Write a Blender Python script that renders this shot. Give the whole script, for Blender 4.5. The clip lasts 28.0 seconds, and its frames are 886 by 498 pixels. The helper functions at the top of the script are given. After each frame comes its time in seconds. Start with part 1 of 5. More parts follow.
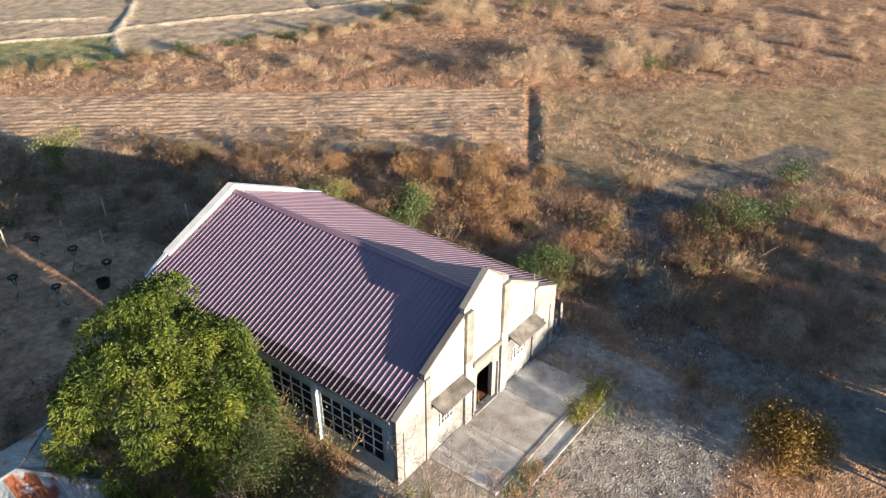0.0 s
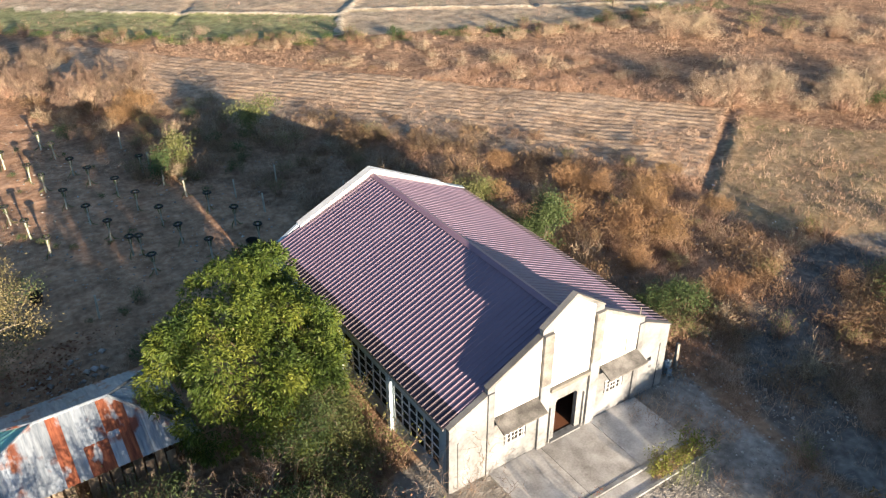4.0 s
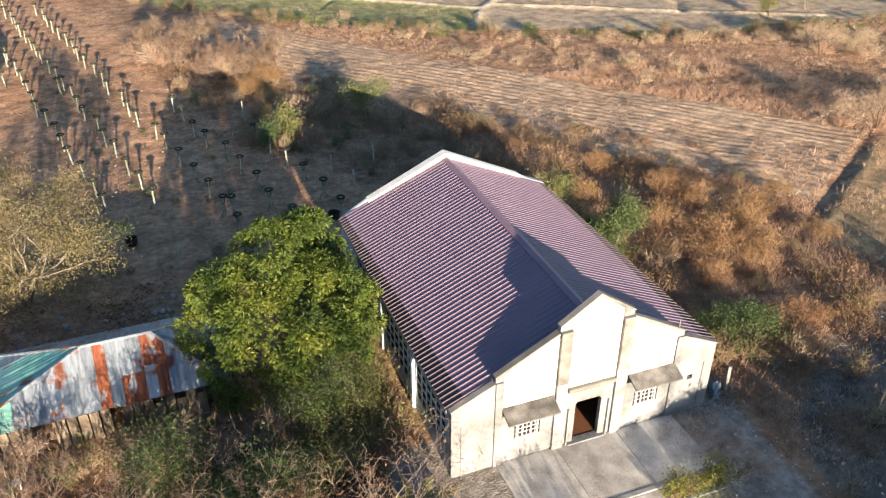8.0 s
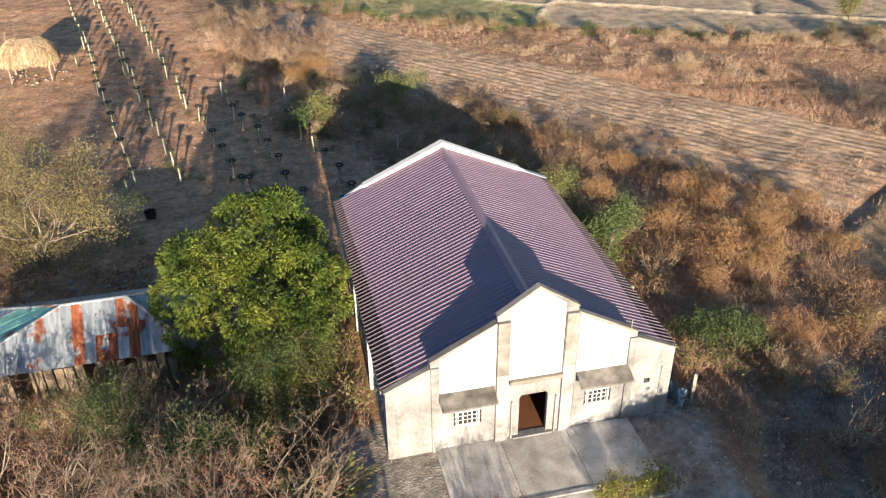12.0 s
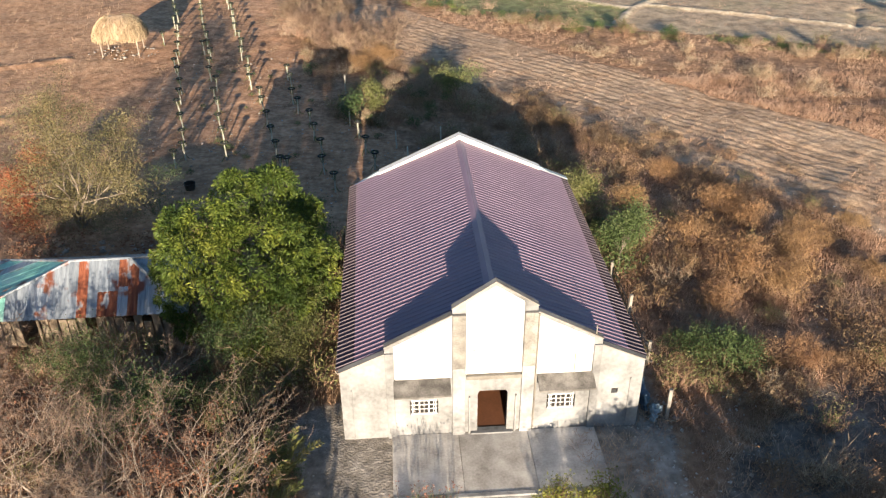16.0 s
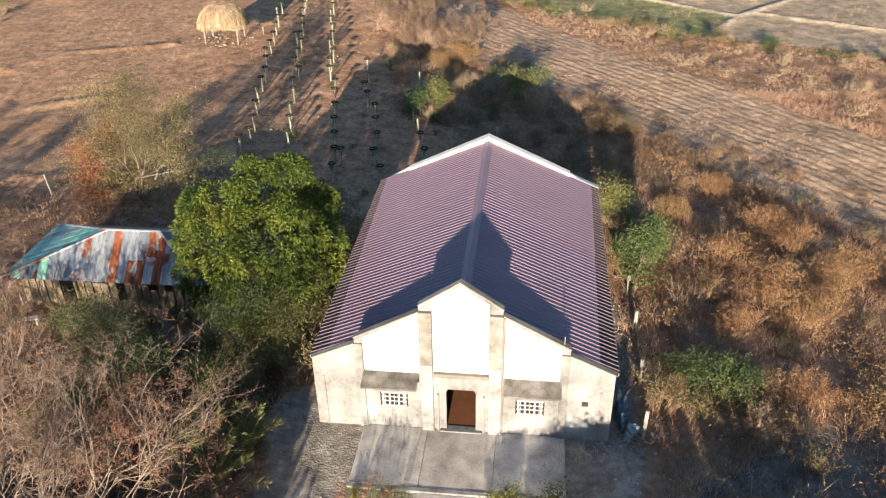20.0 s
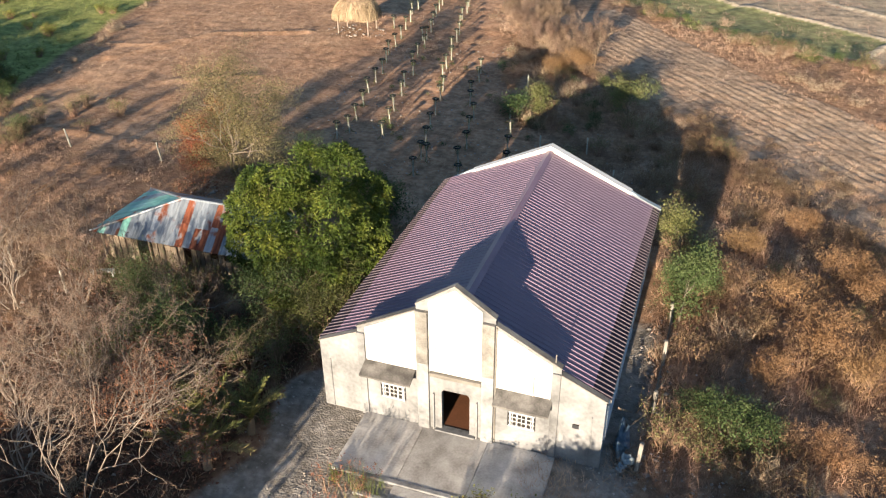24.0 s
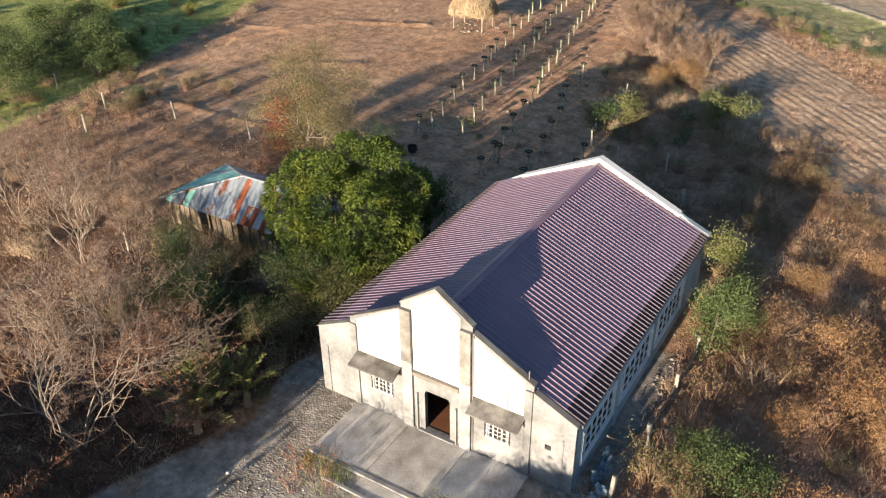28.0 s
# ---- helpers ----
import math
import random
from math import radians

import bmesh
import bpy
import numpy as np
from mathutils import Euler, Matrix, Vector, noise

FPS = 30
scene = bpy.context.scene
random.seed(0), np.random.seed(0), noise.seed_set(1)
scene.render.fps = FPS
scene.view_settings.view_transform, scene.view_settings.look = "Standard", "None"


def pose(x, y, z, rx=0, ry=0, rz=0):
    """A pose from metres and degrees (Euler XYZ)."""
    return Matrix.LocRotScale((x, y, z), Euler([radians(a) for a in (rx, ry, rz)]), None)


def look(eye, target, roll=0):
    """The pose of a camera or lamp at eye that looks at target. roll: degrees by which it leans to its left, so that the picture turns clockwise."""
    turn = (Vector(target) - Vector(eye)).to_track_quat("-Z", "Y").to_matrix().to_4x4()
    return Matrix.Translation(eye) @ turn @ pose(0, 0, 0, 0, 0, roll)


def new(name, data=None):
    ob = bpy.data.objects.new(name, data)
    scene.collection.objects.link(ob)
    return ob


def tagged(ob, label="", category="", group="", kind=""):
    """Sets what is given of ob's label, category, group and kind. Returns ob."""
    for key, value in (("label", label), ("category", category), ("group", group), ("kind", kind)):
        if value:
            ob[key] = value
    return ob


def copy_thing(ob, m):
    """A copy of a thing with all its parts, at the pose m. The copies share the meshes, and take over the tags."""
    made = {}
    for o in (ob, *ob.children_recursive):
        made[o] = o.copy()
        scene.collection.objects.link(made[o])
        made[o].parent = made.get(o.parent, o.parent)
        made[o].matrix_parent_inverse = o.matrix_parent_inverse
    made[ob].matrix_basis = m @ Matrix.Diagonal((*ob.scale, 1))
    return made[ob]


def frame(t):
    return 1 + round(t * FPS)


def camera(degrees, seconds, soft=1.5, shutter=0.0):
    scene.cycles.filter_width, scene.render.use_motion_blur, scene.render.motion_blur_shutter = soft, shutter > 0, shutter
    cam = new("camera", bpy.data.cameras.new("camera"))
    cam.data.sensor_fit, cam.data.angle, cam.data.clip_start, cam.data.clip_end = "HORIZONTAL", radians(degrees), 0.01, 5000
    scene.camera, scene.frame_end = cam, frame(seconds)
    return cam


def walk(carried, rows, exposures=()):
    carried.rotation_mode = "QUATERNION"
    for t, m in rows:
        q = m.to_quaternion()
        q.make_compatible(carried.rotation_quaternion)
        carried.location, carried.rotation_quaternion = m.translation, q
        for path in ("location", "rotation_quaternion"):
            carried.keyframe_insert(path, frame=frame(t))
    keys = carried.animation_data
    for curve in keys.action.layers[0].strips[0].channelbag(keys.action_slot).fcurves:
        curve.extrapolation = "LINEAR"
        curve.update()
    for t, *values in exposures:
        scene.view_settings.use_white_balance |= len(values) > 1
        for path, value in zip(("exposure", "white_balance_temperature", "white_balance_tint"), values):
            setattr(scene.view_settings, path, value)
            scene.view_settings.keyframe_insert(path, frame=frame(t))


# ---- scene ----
import functools

cam = camera(58.2, 28.0, soft=1.3)
PATH = [
    (0, (-26.708, -17.911, 28.994), (-25.351, -16.863, 27.965), -0.1),
    (0.5, (-26.403, -18.052, 29.011), (-25.09, -16.949, 27.982), -0.2),
    (1, (-25.816, -18.594, 29.002), (-24.571, -17.414, 27.972), -0.1),
    (1.5, (-25.182, -19.082, 28.988), (-23.973, -17.865, 27.959), -0.1),
    (2, (-24.485, -19.61, 28.957), (-23.317, -18.355, 27.927), -0.1),
    (2.5, (-23.801, -20.101, 28.947), (-22.682, -18.803, 27.917), -0.1),
    (3, (-23.157, -20.553, 28.926), (-22.09, -19.213, 27.894), 0.0),
    (3.5, (-22.374, -20.918, 28.929), (-21.362, -19.537, 27.896), -0.0),
    (5.5, (-19.799, -22.338, 28.629), (-19.007, -20.819, 27.599), -0.1),
    (6, (-19.281, -22.746, 28.57), (-18.536, -21.202, 27.54), -0.1),
    (6.5, (-18.617, -22.996, 28.445), (-17.914, -21.433, 27.415), -0.0),
    (7, (-17.972, -23.366, 28.293), (-17.304, -21.787, 27.264), 0.1),
    (7.5, (-17.337, -23.802, 28.16), (-16.695, -22.211, 27.132), 0.1),
    (8, (-16.741, -24.274, 28.037), (-16.125, -22.672, 27.009), 0.1),
    (8.5, (-16.072, -24.592, 27.898), (-15.48, -22.982, 26.869), 0.1),
    (9, (-15.354, -24.922, 27.725), (-14.764, -23.31, 26.699), 0.2),
    (9.5, (-14.561, -25.275, 27.61), (-13.971, -23.662, 26.584), 0.2),
    (10, (-13.714, -25.671, 27.571), (-13.153, -24.048, 26.547), 0.0),
    (10.5, (-12.793, -26.126, 27.585), (-12.282, -24.485, 26.562), -0.6),
    (11, (-11.975, -26.4, 27.608), (-11.509, -24.748, 26.582), -0.7),
    (11.5, (-11.128, -26.651, 27.605), (-10.708, -24.987, 26.578), -0.8),
    (12, (-10.326, -26.863, 27.584), (-9.949, -25.189, 26.557), -0.7),
    (12.5, (-9.557, -27.047, 27.555), (-9.218, -25.366, 26.526), -0.7),
    (14.5, (-6.355, -27.76, 27.311), (-6.123, -26.058, 26.286), -0.7),
    (15, (-5.572, -28.01, 27.307), (-5.369, -26.306, 26.279), -0.6),
    (15.5, (-4.792, -28.068, 27.206), (-4.643, -26.357, 26.18), -0.5),
    (16, (-4.024, -28.088, 27.166), (-3.917, -26.375, 26.14), -0.4),
    (16.5, (-3.219, -28.193, 27.223), (-3.143, -26.477, 26.198), -0.4),
    (17, (-2.362, -28.388, 27.357), (-2.317, -26.672, 26.332), -0.7),
    (17.5, (-1.465, -28.451, 27.367), (-1.452, -26.734, 26.341), -0.9),
    (18, (-0.604, -28.48, 27.387), (-0.621, -26.764, 26.36), -1.0),
    (18.5, (0.213, -28.496, 27.399), (0.149, -26.781, 26.372), -0.9),
    (19, (1.034, -28.506, 27.392), (0.927, -26.792, 26.366), -0.9),
    (19.5, (1.873, -28.471, 27.392), (1.716, -26.761, 26.366), -0.8),
    (20, (2.769, -28.394, 27.416), (2.559, -26.691, 26.388), -1.0),
    (20.5, (3.528, -28.352, 27.484), (3.268, -26.656, 26.456), -0.9),
    (21, (4.344, -28.322, 27.545), (4.026, -26.636, 26.517), -0.9),
    (21.5, (5.215, -28.215, 27.577), (4.831, -26.543, 26.549), -0.9),
    (23.5, (8.481, -27.567, 27.696), (7.938, -25.938, 26.672), -0.6),
    (24, (9.311, -27.236, 27.712), (8.727, -25.621, 26.687), -0.7),
    (24.5, (10.101, -26.941, 27.71), (9.473, -25.342, 26.685), -0.6),
    (25, (10.858, -26.536, 27.71), (10.168, -24.965, 26.683), -0.7),
    (25.5, (11.629, -26.295, 27.703), (10.905, -24.737, 26.678), -0.5),
    (26, (12.376, -25.946, 27.708), (11.62, -24.405, 26.683), -0.4),
    (26.5, (13.174, -25.497, 27.74), (12.381, -23.975, 26.713), -0.5),
    (27, (13.982, -25.022, 27.785), (13.15, -23.523, 26.757), -0.6),
    (27.5, (14.699, -24.561, 27.786), (13.827, -23.086, 26.755), -0.5),
    (28, (15.471, -24.019, 27.794), (14.56, -22.566, 26.765), -0.6),
]
walk(cam, [(t, look(e, g, r)) for t, e, g, r in PATH], [(0, 2.08), (4, 2.11), (7, 2.12), (10, 2.01), (14, 1.91), (20, 1.88), (24, 1.86), (28, 1.82)])

# ---- light ----
SUN_EL, SUN_AZ = radians(9.5), radians(1.0)
world = bpy.data.worlds.new("sky")
scene.world = world
world.use_nodes = True
wn = world.node_tree.nodes
sky = wn.new("ShaderNodeTexSky")
sky.sky_type, sky.sun_disc = "NISHITA", False
sky.sun_elevation, sky.sun_rotation = SUN_EL, math.pi - SUN_AZ
sky.air_density, sky.dust_density, sky.ozone_density = 1.0, 0.6, 3.0
world.node_tree.links.new(sky.outputs[0], wn["Background"].inputs[0])
wn["Background"].inputs[1].default_value = 0.070
sun_data = bpy.data.lights.new("sun", "SUN")
sun_data.energy, sun_data.angle, sun_data.color = 5.0, radians(0.5), (1.0, 0.815, 0.61)
sun = new("sun", sun_data)
sun.matrix_world = look((-50 * math.sin(SUN_AZ), -50 * math.cos(SUN_AZ), 50 * math.tan(SUN_EL)), (0, 0, 0))

# ---- materials ----


def surface(name, cols, scale=2.0, fine=30.0, rough=0.85, bump=0.3, metal=0.0, vary=0.25, island=False, stretch=(1, 1, 1), spec=0.3, through_light=0.0):
    """Colour from noise at two scales between the given colours, with grain and relief, and a change from piece to piece."""
    m = bpy.data.materials.new(name)
    m.use_nodes = True
    n, l = m.node_tree.nodes, m.node_tree.links
    b = n["Principled BSDF"]
    b.inputs["Roughness"].default_value, b.inputs["Metallic"].default_value = rough, metal
    b.inputs["Specular IOR Level"].default_value = spec
    co = n.new("ShaderNodeTexCoord")
    mp = n.new("ShaderNodeMapping")
    mp.inputs["Scale"].default_value = stretch
    l.new(co.outputs["Object"], mp.inputs["Vector"])
    big, small = n.new("ShaderNodeTexNoise"), n.new("ShaderNodeTexNoise")
    for t, s, d in ((big, scale, 5), (small, fine, 3)):
        t.inputs["Scale"].default_value, t.inputs["Detail"].default_value = s, d
        l.new(mp.outputs[0], t.inputs["Vector"])
    add = n.new("ShaderNodeMath")
    add.operation = "MULTIPLY_ADD"
    l.new(small.outputs["Fac"], add.inputs[0])
    add.inputs[1].default_value = 0.35
    l.new(big.outputs["Fac"], add.inputs[2])
    ramp = n.new("ShaderNodeValToRGB")
    e = ramp.color_ramp.elements
    k = len(cols)
    while len(e) < k:
        e.new(0.5)
    for i, c in enumerate(cols):
        e[i].position = 0.45 + 0.45 * i / max(1, k - 1)
        e[i].color = (*c, 1)
    l.new(add.outputs[0], ramp.inputs[0])
    if island:
        src = n.new("ShaderNodeNewGeometry").outputs["Random Per Island"]
    else:
        src = n.new("ShaderNodeObjectInfo").outputs["Random"]
    hsv = n.new("ShaderNodeHueSaturation")
    if island:
        per = n.new("ShaderNodeMapRange")
        per.inputs["To Min"].default_value, per.inputs["To Max"].default_value = 0.490, 0.509
        l.new(n.new("ShaderNodeObjectInfo").outputs["Random"], per.inputs["Value"])
        l.new(per.outputs[0], hsv.inputs["Hue"])
    val = n.new("ShaderNodeMapRange")
    val.inputs["To Min"].default_value, val.inputs["To Max"].default_value = 1 - vary, 1 + vary
    l.new(src, val.inputs["Value"])
    l.new(val.outputs[0], hsv.inputs["Value"])
    l.new(ramp.outputs[0], hsv.inputs["Color"])
    l.new(hsv.outputs[0], b.inputs["Base Color"])
    if bump:
        bp = n.new("ShaderNodeBump")
        bp.inputs["Strength"].default_value, bp.inputs["Distance"].default_value = bump, 0.02
        l.new(add.outputs[0], bp.inputs["Height"])
        l.new(bp.outputs[0], b.inputs["Normal"])
    if through_light:
        tr, mx = n.new("ShaderNodeBsdfTranslucent"), n.new("ShaderNodeMixShader")
        l.new(hsv.outputs[0], tr.inputs["Color"])
        mx.inputs[0].default_value = through_light
        l.new(b.outputs[0], mx.inputs[1])
        l.new(tr.outputs[0], mx.inputs[2])
        l.new(mx.outputs[0], n["Material Output"].inputs["Surface"])
    return m


def leaf_mat(name, a, b, c, vary=0.3):
    return surface(name, (a, b, c), 0.5, 6, rough=0.6, bump=0, vary=vary, island=True, spec=0.25, through_light=0.25)


M_PLASTER = surface("bare_plaster", ((0.082, 0.084, 0.086), (0.168, 0.172, 0.176), (0.248, 0.254, 0.262)), 0.6, 5, bump=0.3)
M_WHITE = surface("white_paint", ((0.54, 0.53, 0.50), (0.66, 0.65, 0.62), (0.71, 0.70, 0.675)), 0.6, 12, bump=0.1, vary=0.02)
M_PILASTER = surface("rough_render", ((0.075, 0.071, 0.065), (0.15, 0.144, 0.134), (0.235, 0.228, 0.216)), 1.4, 14, bump=0.5)
M_CONC = surface("weathered_concrete", ((0.11, 0.10, 0.088), (0.18, 0.168, 0.15), (0.25, 0.238, 0.215)), 0.8, 16, bump=0.4)
# darker copy of the concrete, imitating awning tops that catch little sun
M_AWN = surface("unlit_awning_concrete", ((0.04, 0.038, 0.036), (0.088, 0.084, 0.079), (0.15, 0.144, 0.137)), 1.6, 14, bump=0.4)
M_SLAB = surface("porch_concrete", ((0.21, 0.197, 0.18), (0.36, 0.343, 0.32), (0.50, 0.482, 0.455)), 0.9, 9, bump=0.5, stretch=(1, 1, 1))
# wall colour with the blue-grey of shade mixed in
M_SIDESHADE = surface("shade_tinted_wall", ((0.25, 0.30, 0.33), (0.34, 0.40, 0.43), (0.42, 0.47, 0.50)), 0.8, 12, bump=0.15)
M_ROOF = surface("maroon_sheet", ((0.152, 0.103, 0.140), (0.172, 0.119, 0.160), (0.193, 0.135, 0.177)), 0.4, 5, rough=0.48, bump=0.03, vary=0.06, spec=0.32)
# darker copies of roof sheet and rib, painting the shade along the eaves
M_EAVESHADE = surface("shaded_eave_colour", ((0.035, 0.028, 0.038), (0.05, 0.041, 0.054)), 0.6, 8, rough=0.9, bump=0.05, vary=0.1, spec=0.05)
M_RIBSHADE = surface("shaded_rib_colour", ((0.09, 0.07, 0.08), (0.13, 0.105, 0.115)), 0.6, 8, rough=0.7, bump=0.05, vary=0.15)
M_CAP = surface("ridge_cap_sheet", ((0.18, 0.11, 0.145), (0.22, 0.14, 0.18)), 0.5, 6, rough=0.4, bump=0.03, vary=0.05)
# near-black colour that stands in for the unlit room behind windows
M_INSHADE = surface("interior_shade", ((0.012, 0.011, 0.01), (0.02, 0.018, 0.016)), 2, 10, bump=0, vary=0.05)
M_FRAME = surface("white_steel", ((0.58, 0.60, 0.61), (0.70, 0.71, 0.72)), 2, 10, rough=0.5, bump=0.05, vary=0.04)
M_TILE = surface("red_brown_floor", ((0.10, 0.045, 0.025), (0.15, 0.065, 0.035)), 1, 8, rough=0.5, bump=0.1)
M_BLACK = surface("black_rubber", ((0.015, 0.015, 0.014), (0.03, 0.029, 0.027)), 3, 20, rough=0.8, bump=0.2)
M_POST = surface("concrete_post", ((0.22, 0.22, 0.185), (0.31, 0.305, 0.26), (0.40, 0.39, 0.34)), 1.5, 12, bump=0.3, vary=0.15)
M_WOOD = surface("grey_wood", ((0.10, 0.076, 0.054), (0.17, 0.135, 0.10), (0.23, 0.19, 0.145)), 1.2, 14, bump=0.4, stretch=(3, 3, 0.6))
M_BARK = surface("brown_bark", ((0.10, 0.075, 0.05), (0.17, 0.13, 0.09)), 1.5, 18, bump=0.6, stretch=(2, 2, 0.6))
M_PALEBARK = surface("pale_bark", ((0.115, 0.092, 0.074), (0.185, 0.152, 0.126), (0.275, 0.235, 0.20)), 1.5, 14, bump=0.4)
M_TWIG = surface("dry_twig", ((0.15, 0.088, 0.056), (0.235, 0.148, 0.10), (0.33, 0.225, 0.16)), 0.7, 6, bump=0, vary=0.3, island=True)
M_REDTWIG = surface("reddish_twig", ((0.10, 0.064, 0.045), (0.168, 0.115, 0.082), (0.255, 0.185, 0.138)), 0.5, 6, bump=0, vary=0.3, island=True)
M_PALETWIG = surface("pale_twig", ((0.21, 0.15, 0.10), (0.33, 0.25, 0.17), (0.45, 0.355, 0.25)), 0.7, 6, bump=0, vary=0.3, island=True)


def patchy(m, cols, scale, lo, hi, stretch):
    """Rust that has eaten into a sheet in streaks and patches."""
    n, l = m.node_tree.nodes, m.node_tree.links
    b = n["Principled BSDF"]
    under = b.inputs["Base Color"].links[0].from_socket
    mp, t, k = n.new("ShaderNodeMapping"), n.new("ShaderNodeTexNoise"), n.new("ShaderNodeMapRange")
    mp.inputs["Scale"].default_value = stretch
    t.inputs["Scale"].default_value, t.inputs["Detail"].default_value = scale, 6
    l.new(n.new("ShaderNodeTexCoord").outputs["Object"], mp.inputs["Vector"])
    l.new(mp.outputs[0], t.inputs["Vector"])
    k.inputs["From Min"].default_value, k.inputs["From Max"].default_value = lo, hi
    l.new(t.outputs["Fac"], k.inputs["Value"])
    tone, mx = n.new("ShaderNodeMix"), n.new("ShaderNodeMix")
    tone.data_type = mx.data_type = "RGBA"
    tone.inputs[6].default_value, tone.inputs[7].default_value = (*cols[0], 1), (*cols[1], 1)
    l.new(n.new("ShaderNodeObjectInfo").outputs["Random"], tone.inputs[0])
    l.new(k.outputs[0], mx.inputs[0])
    l.new(under, mx.inputs[6])
    l.new(tone.outputs[2], mx.inputs[7])
    l.new(mx.outputs[2], b.inputs["Base Color"])
    return m


M_ZINC = surface("zinc_sheet", ((0.11, 0.135, 0.165), (0.19, 0.22, 0.255), (0.27, 0.305, 0.34)), 1.1, 5, rough=0.45, metal=0.25, bump=0.1, vary=0.2, stretch=(6, 0.6, 0.6))
M_RUST = surface("rusted_sheet", ((0.085, 0.025, 0.015), (0.16, 0.048, 0.024), (0.23, 0.085, 0.042)), 1.3, 6, rough=0.85, bump=0.3, vary=0.2, stretch=(5, 0.6, 0.6))
M_TEAL = surface("teal_sheet", ((0.10, 0.26, 0.23), (0.17, 0.38, 0.33), (0.26, 0.44, 0.40)), 0.9, 8, rough=0.5, bump=0.1, vary=0.15)
RUSTS = ((0.10, 0.03, 0.018), (0.20, 0.075, 0.04))
patchy(M_ZINC, RUSTS, 1.1, 0.56, 0.64, (1.0, 0.55, 1))
patchy(M_TEAL, RUSTS, 1.0, 0.60, 0.68, (0.55, 1.0, 1))
patchy(M_RUST, ((0.24, 0.25, 0.27), (0.17, 0.19, 0.22)), 1.3, 0.58, 0.66, (1.4, 0.5, 1))
M_THATCH = surface("dry_thatch", ((0.20, 0.145, 0.09), (0.30, 0.225, 0.145), (0.38, 0.295, 0.20)), 2.0, 20, bump=0.6, stretch=(1, 1, 0.3), island=True)
M_ROCK = surface("grey_rock", ((0.20, 0.18, 0.155), (0.32, 0.295, 0.26), (0.42, 0.39, 0.35)), 2, 14, bump=0.5, vary=0.35)
M_PEBBLE = surface("loose_gravel", ((0.15, 0.135, 0.115), (0.25, 0.23, 0.205), (0.35, 0.33, 0.30)), 2, 14, bump=0, vary=0.4, island=True)
M_MANGO = leaf_mat("mango_leaf", (0.022, 0.043, 0.010), (0.064, 0.092, 0.014), (0.175, 0.185, 0.03), 0.5)
M_ACACIA = leaf_mat("acacia_leaf", (0.075, 0.07, 0.03), (0.142, 0.127, 0.056), (0.24, 0.20, 0.098), 0.35)
M_EMBER = leaf_mat("ember_leaf", (0.17, 0.052, 0.026), (0.27, 0.088, 0.042), (0.35, 0.135, 0.066), 0.3)
M_LITTER = leaf_mat("fallen_leaf", (0.075, 0.032, 0.02), (0.14, 0.062, 0.038), (0.23, 0.12, 0.072), 0.35)
M_RUSTLEAF = leaf_mat("rusty_leaf", (0.165, 0.095, 0.045), (0.265, 0.162, 0.08), (0.375, 0.25, 0.14), 0.3)
M_GREEN = leaf_mat("green_leaf", (0.034, 0.055, 0.02), (0.066, 0.098, 0.034), (0.125, 0.152, 0.06), 0.4)
M_OLIVE = leaf_mat("olive_leaf", (0.07, 0.085, 0.03), (0.13, 0.14, 0.05), (0.20, 0.19, 0.08), 0.35)
M_FADED = leaf_mat("faded_leaf", (0.13, 0.11, 0.05), (0.21, 0.18, 0.08), (0.30, 0.25, 0.12), 0.35)
M_DRYLEAF = leaf_mat("dry_leaf", (0.12, 0.072, 0.038), (0.215, 0.138, 0.075), (0.34, 0.245, 0.15), 0.35)
M_LIME = leaf_mat("lime_leaf", (0.08, 0.10, 0.02), (0.16, 0.18, 0.035), (0.25, 0.25, 0.06), 0.3)
M_REDLEAF = leaf_mat("russet_leaf", (0.13, 0.048, 0.028), (0.195, 0.076, 0.045), (0.27, 0.118, 0.07), 0.3)
M_YELLEAF = leaf_mat("golden_leaf", (0.075, 0.05, 0.012), (0.14, 0.088, 0.018), (0.24, 0.155, 0.032), 0.4)
M_STRAW = surface("straw_blade", ((0.21, 0.13, 0.082), (0.35, 0.235, 0.155), (0.49, 0.365, 0.255)), 0.25, 3, rough=0.9, bump=0, vary=0.25, island=True, through_light=0.2)
M_GRASS = surface("green_blade", ((0.07, 0.10, 0.025), (0.12, 0.15, 0.04), (0.22, 0.22, 0.08)), 0.25, 3, rough=0.9, bump=0, vary=0.35, island=True, through_light=0.2)
M_FROND = leaf_mat("palm_leaf", (0.05, 0.07, 0.025), (0.155, 0.155, 0.05), (0.37, 0.29, 0.11), 0.3)

# ---- mesh helpers ----
rng = np.random.default_rng(7)


def finish(me, material, smooth=False):
    me.materials.append(material)
    if smooth:
        me.polygons.foreach_set("use_smooth", [True] * len(me.polygons))
    me.update()
    return me


def part(name, bm, material, parent=None, label="", smooth=False):
    """One mesh object from a bmesh, under a thing or a part."""
    me = bpy.data.meshes.new(name)
    bm.to_mesh(me)
    bm.free()
    ob = new(name, finish(me, material, smooth))
    ob.parent = parent
    return tagged(ob, label)


